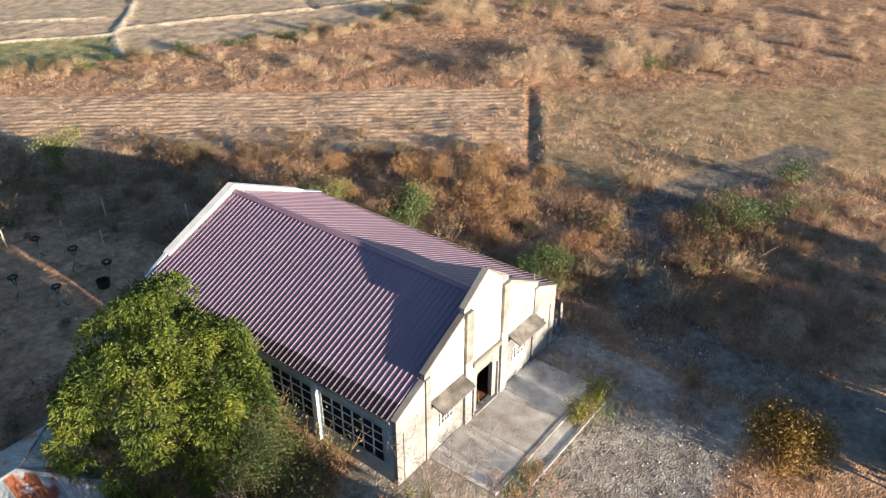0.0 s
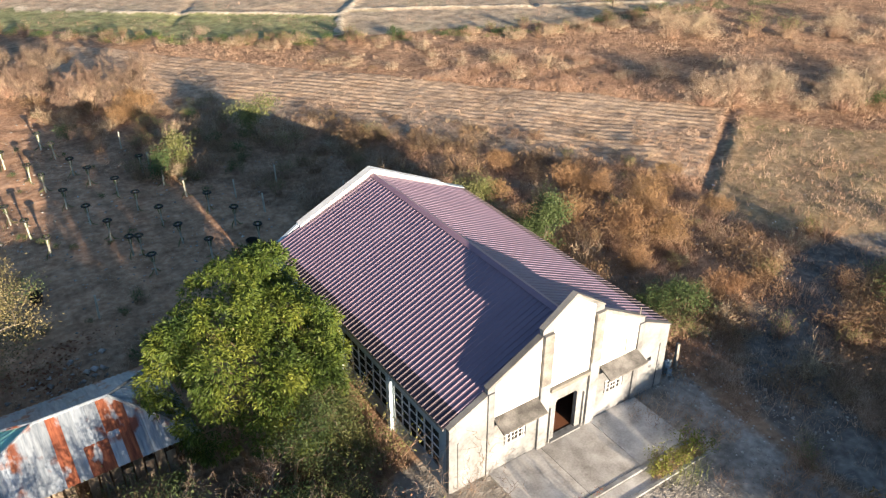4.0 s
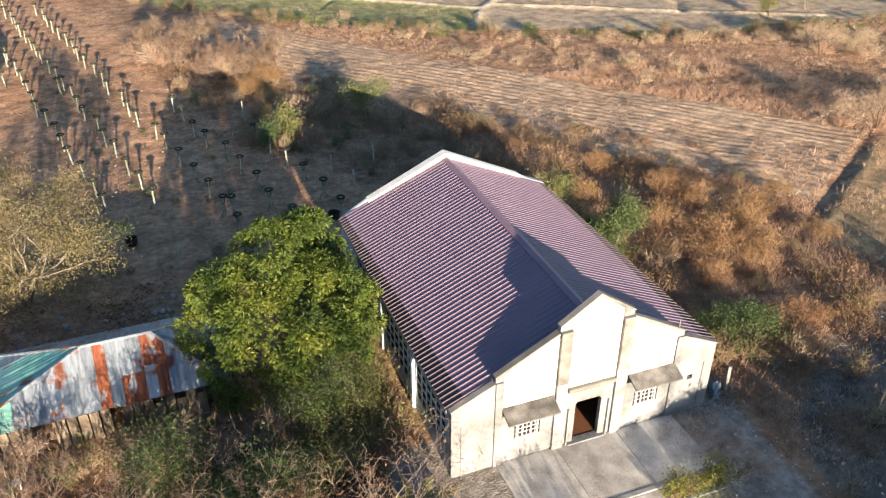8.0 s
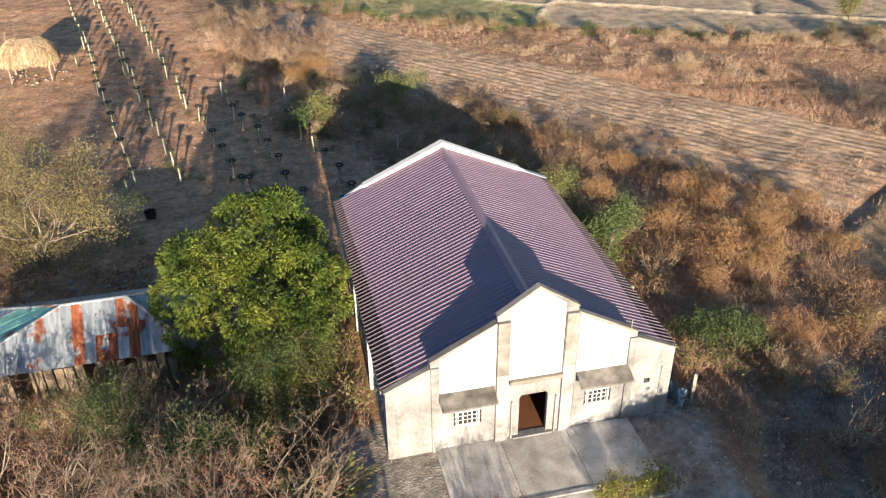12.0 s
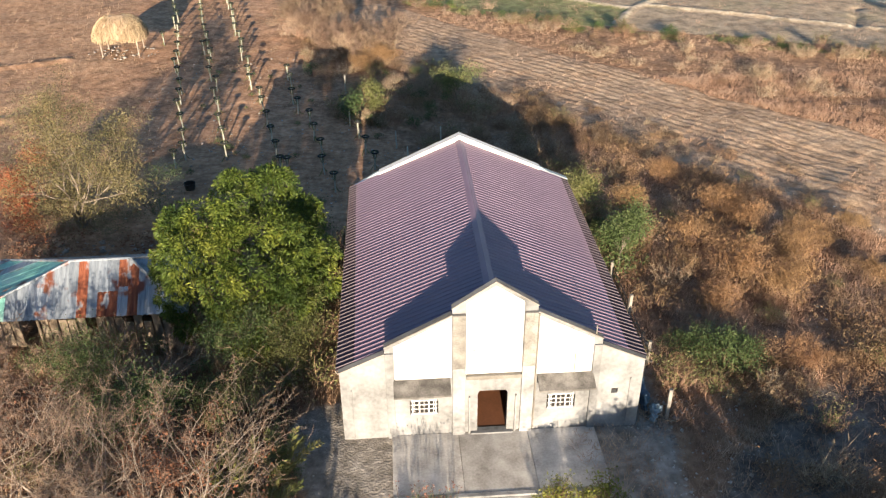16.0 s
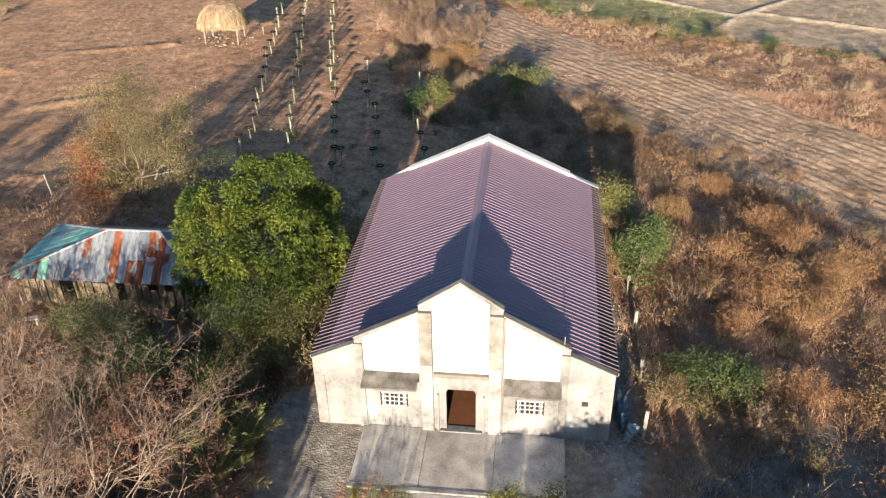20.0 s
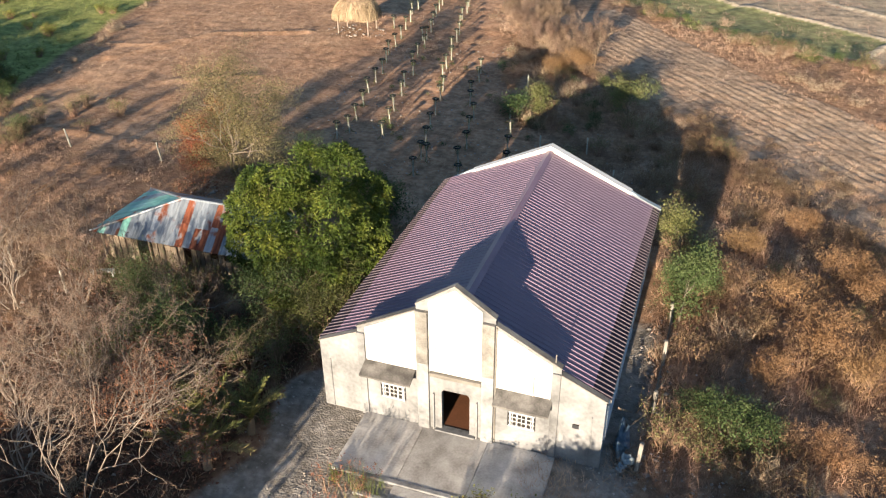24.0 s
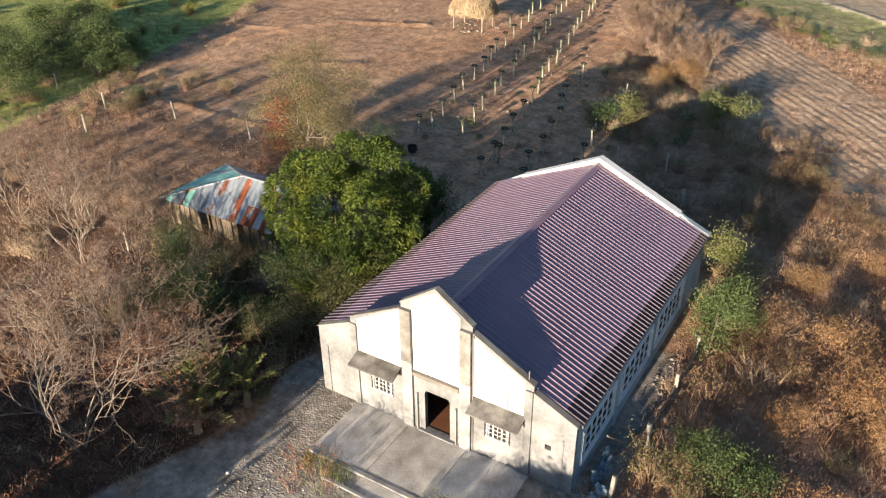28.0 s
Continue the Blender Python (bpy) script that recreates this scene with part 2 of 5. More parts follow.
def arrays(name, v, f, material, parent=None, label="", smooth=False):
    """One mesh object from arrays of corners and of faces with equally many corners each."""
    v, f = np.asarray(v, dtype=np.float32).reshape(-1, 3), np.asarray(f, dtype=np.int32)
    me = bpy.data.meshes.new(name)
    k = f.shape[1]
    me.vertices.add(len(v))
    me.vertices.foreach_set("co", v.ravel())
    me.loops.add(f.size)
    me.loops.foreach_set("vertex_index", f.ravel())
    me.polygons.add(len(f))
    me.polygons.foreach_set("loop_start", np.arange(0, f.size, k, dtype=np.int32))
    me.update(calc_edges=True)
    ob = new(name, finish(me, material, smooth))
    ob.parent = parent
    return tagged(ob, label)


def shared(name, data, parent, m):
    """Another object on the same mesh."""
    ob = new(name, data)
    ob.parent = parent
    ob.matrix_basis = m
    return ob


def thing(name, m, label, category, group="", kind=""):
    ob = new(name)
    ob.empty_display_size = 0.3
    ob.matrix_basis = m
    return tagged(ob, label, category, group, kind)


def box(bm, x0, x1, y0, y1, z0, z1, bevel=0.0):
    r = bmesh.ops.create_cube(bm, size=1, matrix=Matrix.Translation(((x0 + x1) / 2, (y0 + y1) / 2, (z0 + z1) / 2)) @ Matrix.Diagonal((x1 - x0, y1 - y0, z1 - z0, 1)))
    if bevel:
        es = {e for v in r["verts"] for e in v.link_edges}
        bmesh.ops.bevel(bm, geom=list(es), offset=bevel, segments=1, affect="EDGES")
    return bm


def boxed(*a, bevel=0.0):
    return box(bmesh.new(), *a, bevel=bevel)


def prism(outline, y0, y1, axis="y"):
    """A closed outline in x and z pushed from y0 to y1 (axis x: outline in y and z)."""
    bm = bmesh.new()
    put = (lambda a, b, c: (a, c, b)) if axis == "y" else (lambda a, b, c: (c, a, b))
    near = [bm.verts.new(put(a, b, y0)) for a, b in outline]
    far = [bm.verts.new(put(a, b, y1)) for a, b in outline]
    bm.faces.new(near)
    bm.faces.new(far[::-1])
    k = len(outline)
    for i in range(k):
        bm.faces.new((near[i], far[i], far[(i + 1) % k], near[(i + 1) % k]))
    bmesh.ops.recalc_face_normals(bm, faces=bm.faces)
    return bm


def tube(path, radii, sides=6):
    """Corners and faces of a tapered tube along a path."""
    path = np.asarray(path, float)
    v, f = [], []
    for i, p in enumerate(path):
        d = path[min(i + 1, len(path) - 1)] - path[max(i - 1, 0)]
        d /= np.linalg.norm(d) + 1e-9
        a = np.cross(d, (0.31, 0.95, 0.05) if abs(d[1]) < 0.9 else (1, 0, 0))
        a /= np.linalg.norm(a) + 1e-9
        b = np.cross(d, a)
        for j in range(sides):
            w = 2 * math.pi * j / sides
            v.append(p + radii[i] * (math.cos(w) * a + math.sin(w) * b))
    for i in range(len(path) - 1):
        for j in range(sides):
            f.append((i * sides + j, i * sides + (j + 1) % sides, (i + 1) * sides + (j + 1) % sides, (i + 1) * sides + j))
    return v, f


class Shape:
    """Gathers corners and four-cornered faces."""

    def __init__(self):
        self.v, self.f = [], []

    def add(self, v, f):
        o = len(self.v)
        self.v.extend(v)
        self.f.extend([tuple(i + o for i in q) for q in f])

    def mesh(self, name, material, parent=None, label="", smooth=False):
        return arrays(name, np.array(self.v), np.array(self.f), material, parent, label, smooth)


def unit(a):
    return a / (np.linalg.norm(a, axis=-1, keepdims=True) + 1e-9)


def leaves(r, p, d, length, width):
    """Diamond leaves at p that point along d."""
    n = len(p)
    d = unit(d)
    side = unit(np.cross(d, unit(r.normal(size=(n, 3)))))
    up = np.cross(side, d)
    ln = length * r.uniform(0.7, 1.3, (n, 1))
    wd = width * r.uniform(0.7, 1.3, (n, 1))
    mid = p + d * ln * 0.45
    v = np.stack((p, mid + side * wd / 2 + up * wd * 0.15, p + d * ln, mid - side * wd / 2 + up * wd * 0.15), 1)
    return v.reshape(-1, 3), np.arange(4 * n).reshape(n, 4)


def blades(r, p, height, width, lean=0.35):
    """Grass blades, one tapered triangle each, that stand at p."""
    n = len(p)
    h = height * r.uniform(0.5, 1.4, (n, 1))
    a = r.uniform(0, 2 * math.pi, n)
    side = np.stack((np.cos(a), np.sin(a), 0 * a), 1) * width / 2
    tip = p + np.concatenate((r.normal(size=(n, 2)) * lean, np.ones((n, 1))), 1) * h
    return np.stack((p - side, p + side, tip), 1).reshape(-1, 3), np.arange(3 * n).reshape(n, 3)


def spikes(r, base, tip, rad):
    """Thin three-sided stems from base to tip."""
    n = len(base)
    d = unit(tip - base)
    a = unit(np.cross(d, unit(r.normal(size=(n, 3)))))
    b = np.cross(d, a)
    rad = np.broadcast_to(np.asarray(rad, float).reshape(-1, 1), (n, 1))
    c = [base + rad * (math.cos(w) * a + math.sin(w) * b) for w in (0, 2.094, 4.189)]
    v = np.stack((c[0], c[1], c[2], tip), 1).reshape(-1, 3)
    i = 4 * np.arange(n)[:, None]
    f = np.concatenate((i + (0, 1, 3), i + (1, 2, 3), i + (2, 0, 3)), 0)
    return v, f


def vnoise(x, y, seed, cell):
    """Smooth noise between 0 and 1 on the plan."""
    t = np.random.default_rng(seed).random((256, 256))
    x, y = np.asarray(x, float) / cell, np.asarray(y, float) / cell
    i, j = np.floor(x).astype(int), np.floor(y).astype(int)
    fx, fy = x - i, y - j
    fx, fy = fx * fx * (3 - 2 * fx), fy * fy * (3 - 2 * fy)
    g = lambda a, b: t[a % 256, b % 256]
    return (g(i, j) * (1 - fx) + g(i + 1, j) * fx) * (1 - fy) + (g(i, j + 1) * (1 - fx) + g(i + 1, j + 1) * fx) * fy


def ramp01(v, a, b):
    """0 at a, 1 at b, smooth between."""
    t = np.clip((np.asarray(v, float) - a) / (b - a), 0, 1)
    return t * t * (3 - 2 * t)


def band(v, a, b, soft=0.8):
    return ramp01(v, a - soft, a + soft) * (1 - ramp01(v, b - soft, b + soft))


# ---- plan of the land ----


def along(x, y):
    """Field coordinates: across (s) and along (w) the furrows."""
    return (x - 7.6) * 0.76 + (y - 66.4) * 0.65, (x - 7.6) * 0.65 - (y - 66.4) * 0.76


def seg_dist(x, y, pts):
    d = np.full(np.shape(x), 1e9)
    for (ax, ay), (bx, by) in zip(pts, pts[1:]):
        t = np.clip(((x - ax) * (bx - ax) + (y - ay) * (by - ay)) / ((bx - ax) ** 2 + (by - ay) ** 2), 0, 1)
        d = np.minimum(d, np.hypot(x - ax - t * (bx - ax), y - ay - t * (by - ay)))
    return d


TRACK = [(11, -18), (10.8, -8), (12.6, -3.6), (19, 0.1), (24, 1.8), (31, 1.6), (44, -4)]
DRIVE = [(-7.5, 0.5), (-6.6, -4), (-8.5, -10), (-11, -18)]
BUNDS = (
    [(-20, 117), (3.9, 95.5), (12.4, 89.2), (21.5, 83.3), (28.2, 77.8)],
    [(24.5, 71.1), (28.2, 77.8), (36.3, 86.5), (48, 100)],
    [(8, 108.7), (32, 86)],
    [(29.9, 80.1), (37.8, 75.5), (53.4, 66.8), (70, 58)],
    [(44, 93), (62, 79), (90, 64)],
)
DITCHES = ([(7.2, 86.4), (10.4, 91), (14.7, 98.5)], [(53.4, 66.8), (58, 76)])
RIDGES = (
    [(-61.4, 49.2), (-54.3, 51.2)],
    [(-57, 45), (-51.1, 57.3), (-45.7, 59.4), (-40, 61.5)],
    [(-47.1, 25.6), (-47.5, 35.7), (-50.5, 46)],
    [(-53, 24.4), (-44.1, 25.3), (-36.9, 25.3), (-30, 27)],
    [(-46, 40), (-38, 44)],
)


def weed_y(x):
    """The weedy edge of the paddies: its y for an x."""
    return np.interp(x, (-60, -30, 0.3, 7.6, 15.8, 27.9, 41.4, 50.2, 64, 95), (150, 112, 84.1, 77.6, 71.9, 65.9, 60.1, 56.5, 55, 50))


def nearest(x, y, lines):
    return functools.reduce(np.minimum, [seg_dist(x, y, q) for q in lines])


def zones(x, y):
    """Weights of the kinds of ground at a place."""
    x, y = np.asarray(x, float), np.asarray(y, float)
    wob = (vnoise(x, y, 3, 4.0) - 0.5) * 3.0
    s, w = along(x, y)
    a = x + 0.235 * (y - 33)
    z = {}
    z["furrow"] = band(s + wob * 0.5, -15.5, 0.9, 0.6) * band(w - 0.145 * s, -22, 54.6, 0.8)
    z["meadow"] = band(s + wob, -23, -1.5, 1.5) * ramp01(w - 0.145 * s, 55, 56.5)
    soil = band(a + wob, -27, -7.5, 2) * band(y, 20.5, 120, 2)
    soil2 = band(a + wob, -9, -2.5, 1.5) * band(y + wob, 21, 38, 2.5)
    z["soil"] = np.clip(soil + soil2, 0, 1)
    yard = band(x, -7.5, 8.2, 1) * band(y, -12.0, 0.5, 1.5) + band(x, 6.5, 8.5, 0.5) * band(y, -2, 12, 1.5)
    drive = 1 - ramp01(seg_dist(x, y, DRIVE) + wob * 0.2, 1.6, 2.6)
    z["gravel"] = np.clip(yard + drive, 0, 1)
    z["track"] = 1 - ramp01(seg_dist(x, y, TRACK) + wob * 0.5, 1.7, 3.0)
    z["stubble"] = ramp01(-(x + 0.235 * (y - 33)), 25, 28) * ramp01(y + wob * 0.4, 22.5, 24.5) * (1 - ramp01(-(x + 0.29 * (y - 28)) + wob * 0.4, 56, 57.5))
    edge = y - weed_y(x) + wob * 0.7
    z["weeds"] = np.clip(ramp01(-(x + 0.29 * (y - 28)) + wob * 0.4, 57.5, 60), 0, 1)
    # leaf-litter ground, coloured darker still for the shade under the trees
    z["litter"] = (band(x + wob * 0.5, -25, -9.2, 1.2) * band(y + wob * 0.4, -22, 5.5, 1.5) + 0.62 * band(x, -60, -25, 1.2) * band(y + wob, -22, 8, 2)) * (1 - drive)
    z["paddy"] = ramp01(edge, 0.4, 1.8) * (1 - z["weeds"])
    z["fresh"] = z["paddy"] * ramp01((x - 24.5) * -0.87 + (y - 71.1) * 0.48, -1, 1) * ramp01(np.interp(x, (-20, 3.9, 12.4, 21.5, 28.2), (117, 95.5, 89.2, 83.3, 77.8)) - y, -0.3, 0.6)
    z["bund"] = z["paddy"] * (1 - ramp01(nearest(x, y, BUNDS) + (vnoise(x, y, 65, 1.2) - 0.5) * 0.5, 0.3, 0.75))
    z["tufts"] = band(edge, -3.0, 0.8, 0.8) * ramp01(vnoise(x, y, 66, 2.6), 0.42, 0.62) * (1 - z["weeds"]) * (s > 3)
    return z


def furrow_wave(x, y):
    s, w = along(x, y)
    return np.sin(2 * math.pi * (s + 0.4 * (vnoise(x, y, 14, 5) - 0.5)) / 1.0)


def ground_z(x, y, fine=True):
    """Height of the land; without fine, the bed that lies below the ploughed field."""
    x, y = np.asarray(x, float), np.asarray(y, float)
    z = zones(x, y)
    s, w = along(x, y)
    rough = (vnoise(x, y, 11, 6.0) - 0.5) * 0.22 + (vnoise(x, y, 12, 1.4) - 0.5) * 0.12
    flat = np.clip(z["gravel"] + band(x, -7.6, 7.6, 0.5) * band(y, -5, 20, 0.5), 0, 1)
    h = rough * (1 - flat)
    if fine:
        h = h + z["furrow"] * (0.03 * furrow_wave(x, y) * (0.4 + 1.0 * vnoise(x, y, 15, 3)) + 0.07 * (vnoise(x, y, 16, 0.45) - 0.5))
    else:
        h = h - 0.22 * z["furrow"]
    d = w - 0.145 * s - 55.25
    ditch = band(s, -20, 0.5, 1) * np.exp(-(d / 0.36) ** 2)
    bank = band(s, -20, 0.5, 1) * np.exp(-((d - 1.25) / 0.4) ** 2)
    h = h - 0.17 * ditch + 0.13 * bank + z["meadow"] * 0.045 * furrow_wave(x, y)
    h = h + z["paddy"] * 0.28 * np.exp(-(nearest(x, y, BUNDS) / 0.55) ** 2) - z["paddy"] * 0.3 * np.exp(-(nearest(x, y, DITCHES) / 0.6) ** 2)
    h = h + z["stubble"] * 0.24 * np.exp(-((nearest(x, y, RIDGES) + (vnoise(x, y, 64, 3) - 0.5)) / 0.55) ** 2)
    return h


def make_ground():
    def lines(lo, hi, step, reach):
        core = list(np.arange(lo, hi + 1e-6, step))
        out, g = [], step
        p = 0.0
        while p < reach:
            g *= 1.25
            p += g
            out.append(p)
        return np.array([lo - q for q in out[::-1]] + core + [hi + q for q in out])

    gx, gy = lines(-62, 78, 0.48, 1500), lines(-22, 94, 0.48, 1500)
    x, y = np.meshgrid(gx, gy)
    v = np.stack((x, y, ground_z(x, y, False)), -1).reshape(-1, 3)
    nx, ny = len(gx), len(gy)
    i = np.arange(nx * ny).reshape(ny, nx)
    f = np.stack((i[:-1, :-1], i[:-1, 1:], i[1:, 1:], i[1:, :-1]), -1).reshape(-1, 4)
    m = bpy.data.materials.new("earth")
    ob = arrays("ground", v, f, m, None, "", True)
    tagged(ob, "dry brown earth with furrows, gravel and withered grass", "ground", kind="structure")
    # the ploughed field: a finer sheet laid along its furrows
    fs, fw = np.meshgrid(np.arange(-18, 2.6, 0.16), np.arange(-25, 57.5, 0.34))
    fw = fw + 0.145 * fs
    fx, fy = 7.6 + 0.76 * fs + 0.65 * fw, 66.4 + 0.65 * fs - 0.76 * fw
    fz = ground_z(fx, fy) - 0.07 * (1 - zones(fx, fy)["furrow"])
    k = np.arange(fs.size).reshape(fs.shape)
    q = np.stack((k[:-1, :-1], k[1:, :-1], k[1:, 1:], k[:-1, 1:]), -1).reshape(-1, 4)
    field = arrays("field", np.stack((fx, fy, fz), -1).reshape(-1, 3), q, m, None, "", True)
    tagged(field, "ploughed field with straw-strewn furrows", "field", kind="structure")
    m.use_nodes = True
    n, l = m.node_tree.nodes, m.node_tree.links
    b = n["Principled BSDF"]
    b.inputs["Roughness"].default_value, b.inputs["Specular IOR Level"].default_value = 0.95, 0.1
    co = n.new("ShaderNodeTexCoord")

    def noise_node(scale, detail=4):
        t = n.new("ShaderNodeTexNoise")
        t.inputs["Scale"].default_value, t.inputs["Detail"].default_value = scale, detail
        l.new(co.outputs["Object"], t.inputs["Vector"])
        return t.outputs["Fac"]

    patch, mid, grain, speck = noise_node(0.16, 6), noise_node(0.75, 6), noise_node(2.4, 7), noise_node(9.0, 3)

    def tone(fac, cols, lo=0.32, hi=0.7):
        r = n.new("ShaderNodeValToRGB")
        e = r.color_ramp.elements
        while len(e) < len(cols):
            e.new(0.5)
        for k, c in enumerate(cols):
            e[k].position, e[k].color = lo + (hi - lo) * k / (len(cols) - 1), (*c, 1)
        l.new(fac, r.inputs[0])
        return r.outputs[0]

    def mix(fac, a, c):
        k = n.new("ShaderNodeMix")
        k.data_type = "RGBA"
        if isinstance(fac, float):
            k.inputs[0].default_value = fac
        else:
            l.new(fac, k.inputs[0])
        l.new(a, k.inputs[6])
        l.new(c, k.inputs[7])
        return k.outputs[2]

    def pair(cols_a, cols_b):
        return mix(0.5, tone(patch, cols_a), tone(grain, cols_b))

    colour = pair(((0.19, 0.11, 0.068), (0.275, 0.17, 0.108), (0.35, 0.24, 0.158)), ((0.13, 0.07, 0.043), (0.28, 0.175, 0.11), (0.42, 0.295, 0.195)))
    kinds = (
        ("paddy", ((0.30, 0.23, 0.16), (0.38, 0.30, 0.215), (0.27, 0.24, 0.14)), ((0.25, 0.19, 0.13), (0.36, 0.29, 0.21), (0.42, 0.35, 0.26))),
        ("fresh", ((0.17, 0.18, 0.085), (0.21, 0.22, 0.10), (0.27, 0.25, 0.14)), ((0.14, 0.15, 0.07), (0.21, 0.21, 0.10), (0.29, 0.26, 0.16))),
        ("bund", ((0.42, 0.35, 0.25), (0.50, 0.42, 0.31), (0.56, 0.48, 0.37)), ((0.36, 0.29, 0.20), (0.50, 0.42, 0.31), (0.60, 0.52, 0.40))),
        ("tufts", ((0.15, 0.145, 0.06), (0.20, 0.18, 0.08), (0.28, 0.22, 0.12)), ((0.10, 0.11, 0.04), (0.20, 0.18, 0.08), (0.32, 0.25, 0.14))),
        ("weeds", ((0.17, 0.20, 0.06), (0.26, 0.28, 0.085), (0.36, 0.34, 0.13)), ((0.11, 0.14, 0.04), (0.25, 0.27, 0.085), (0.40, 0.37, 0.15))),
        ("stubble", ((0.29, 0.165, 0.097), (0.38, 0.232, 0.142), (0.45, 0.30, 0.193)), ((0.20, 0.11, 0.063), (0.38, 0.232, 0.142), (0.52, 0.36, 0.24))),
        ("meadow", ((0.25, 0.165, 0.10), (0.27, 0.20, 0.11), (0.34, 0.245, 0.155)), ((0.17, 0.115, 0.062), (0.28, 0.20, 0.12), (0.40, 0.29, 0.19))),
        # litter tones that also hold the shade below the trees
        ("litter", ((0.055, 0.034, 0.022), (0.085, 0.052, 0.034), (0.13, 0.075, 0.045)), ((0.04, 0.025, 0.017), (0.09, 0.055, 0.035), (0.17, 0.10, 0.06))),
        ("furrow", ((0.27, 0.175, 0.112), (0.37, 0.265, 0.18), (0.43, 0.325, 0.23)), ((0.20, 0.125, 0.08), (0.37, 0.265, 0.18), (0.50, 0.385, 0.28))),
        ("soil", ((0.26, 0.145, 0.084), (0.37, 0.218, 0.132), (0.46, 0.288, 0.182)), ((0.18, 0.095, 0.056), (0.37, 0.218, 0.132), (0.54, 0.355, 0.232))),
        ("track", ((0.105, 0.088, 0.074), (0.15, 0.128, 0.108), (0.20, 0.172, 0.146)), ((0.07, 0.058, 0.048), (0.15, 0.128, 0.108), (0.26, 0.225, 0.19))),
        ("gravel", ((0.17, 0.15, 0.128), (0.25, 0.228, 0.20), (0.32, 0.292, 0.258)), ((0.11, 0.096, 0.08), (0.25, 0.228, 0.20), (0.40, 0.372, 0.335))),
    )
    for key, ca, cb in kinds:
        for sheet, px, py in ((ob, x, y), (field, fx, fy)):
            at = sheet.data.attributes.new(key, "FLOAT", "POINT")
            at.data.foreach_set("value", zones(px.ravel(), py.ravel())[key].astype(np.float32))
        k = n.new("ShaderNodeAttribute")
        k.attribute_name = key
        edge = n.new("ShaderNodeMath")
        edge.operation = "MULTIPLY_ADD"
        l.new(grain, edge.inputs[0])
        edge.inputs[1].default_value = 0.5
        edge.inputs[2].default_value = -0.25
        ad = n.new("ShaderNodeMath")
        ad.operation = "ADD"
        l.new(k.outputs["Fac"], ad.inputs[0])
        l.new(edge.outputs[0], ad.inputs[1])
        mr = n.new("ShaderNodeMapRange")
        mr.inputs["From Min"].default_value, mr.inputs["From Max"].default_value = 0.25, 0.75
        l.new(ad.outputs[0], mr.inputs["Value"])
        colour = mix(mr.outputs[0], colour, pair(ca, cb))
    hv, mr = n.new("ShaderNodeHueSaturation"), n.new("ShaderNodeMapRange")
    mr.inputs["From Min"].default_value, mr.inputs["From Max"].default_value = 0.34, 0.66
    mr.inputs["To Min"].default_value, mr.inputs["To Max"].default_value = 0.66, 1.24
    l.new(mid, mr.inputs["Value"])
    l.new(mr.outputs[0], hv.inputs["Value"])
    l.new(colour, hv.inputs["Color"])
    l.new(hv.outputs[0], b.inputs["Base Color"])
    bp = n.new("ShaderNodeBump")
    bp.inputs["Strength"].default_value, bp.inputs["Distance"].default_value = 1.0, 0.08
    sm = n.new("ShaderNodeMath")
    sm.operation = "ADD"
    l.new(grain, sm.inputs[0])
    l.new(speck, sm.inputs[1])
    l.new(sm.outputs[0], bp.inputs["Height"])
    l.new(bp.outputs[0], b.inputs["Normal"])


make_ground()

# ---- the chapel ----
RIDGE, EAVE, HALF, DEPTH = 7.10, 4.02, 7.15, 19.0
SLOPE = (RIDGE - EAVE) / HALF
RIB = 0.317


def gable(x):
    """Height of the stepped front gable at x."""
    x = abs(x)
    if x <= 1.88:
        return 8.58 - (8.58 - 7.30) * x / 1.88
    if x <= 4.92:
        return 6.95 - (6.95 - 5.32) * (x - 1.88) / 3.04
    return 4.98 - (4.98 - 4.02) * (x - 4.92) / 2.08


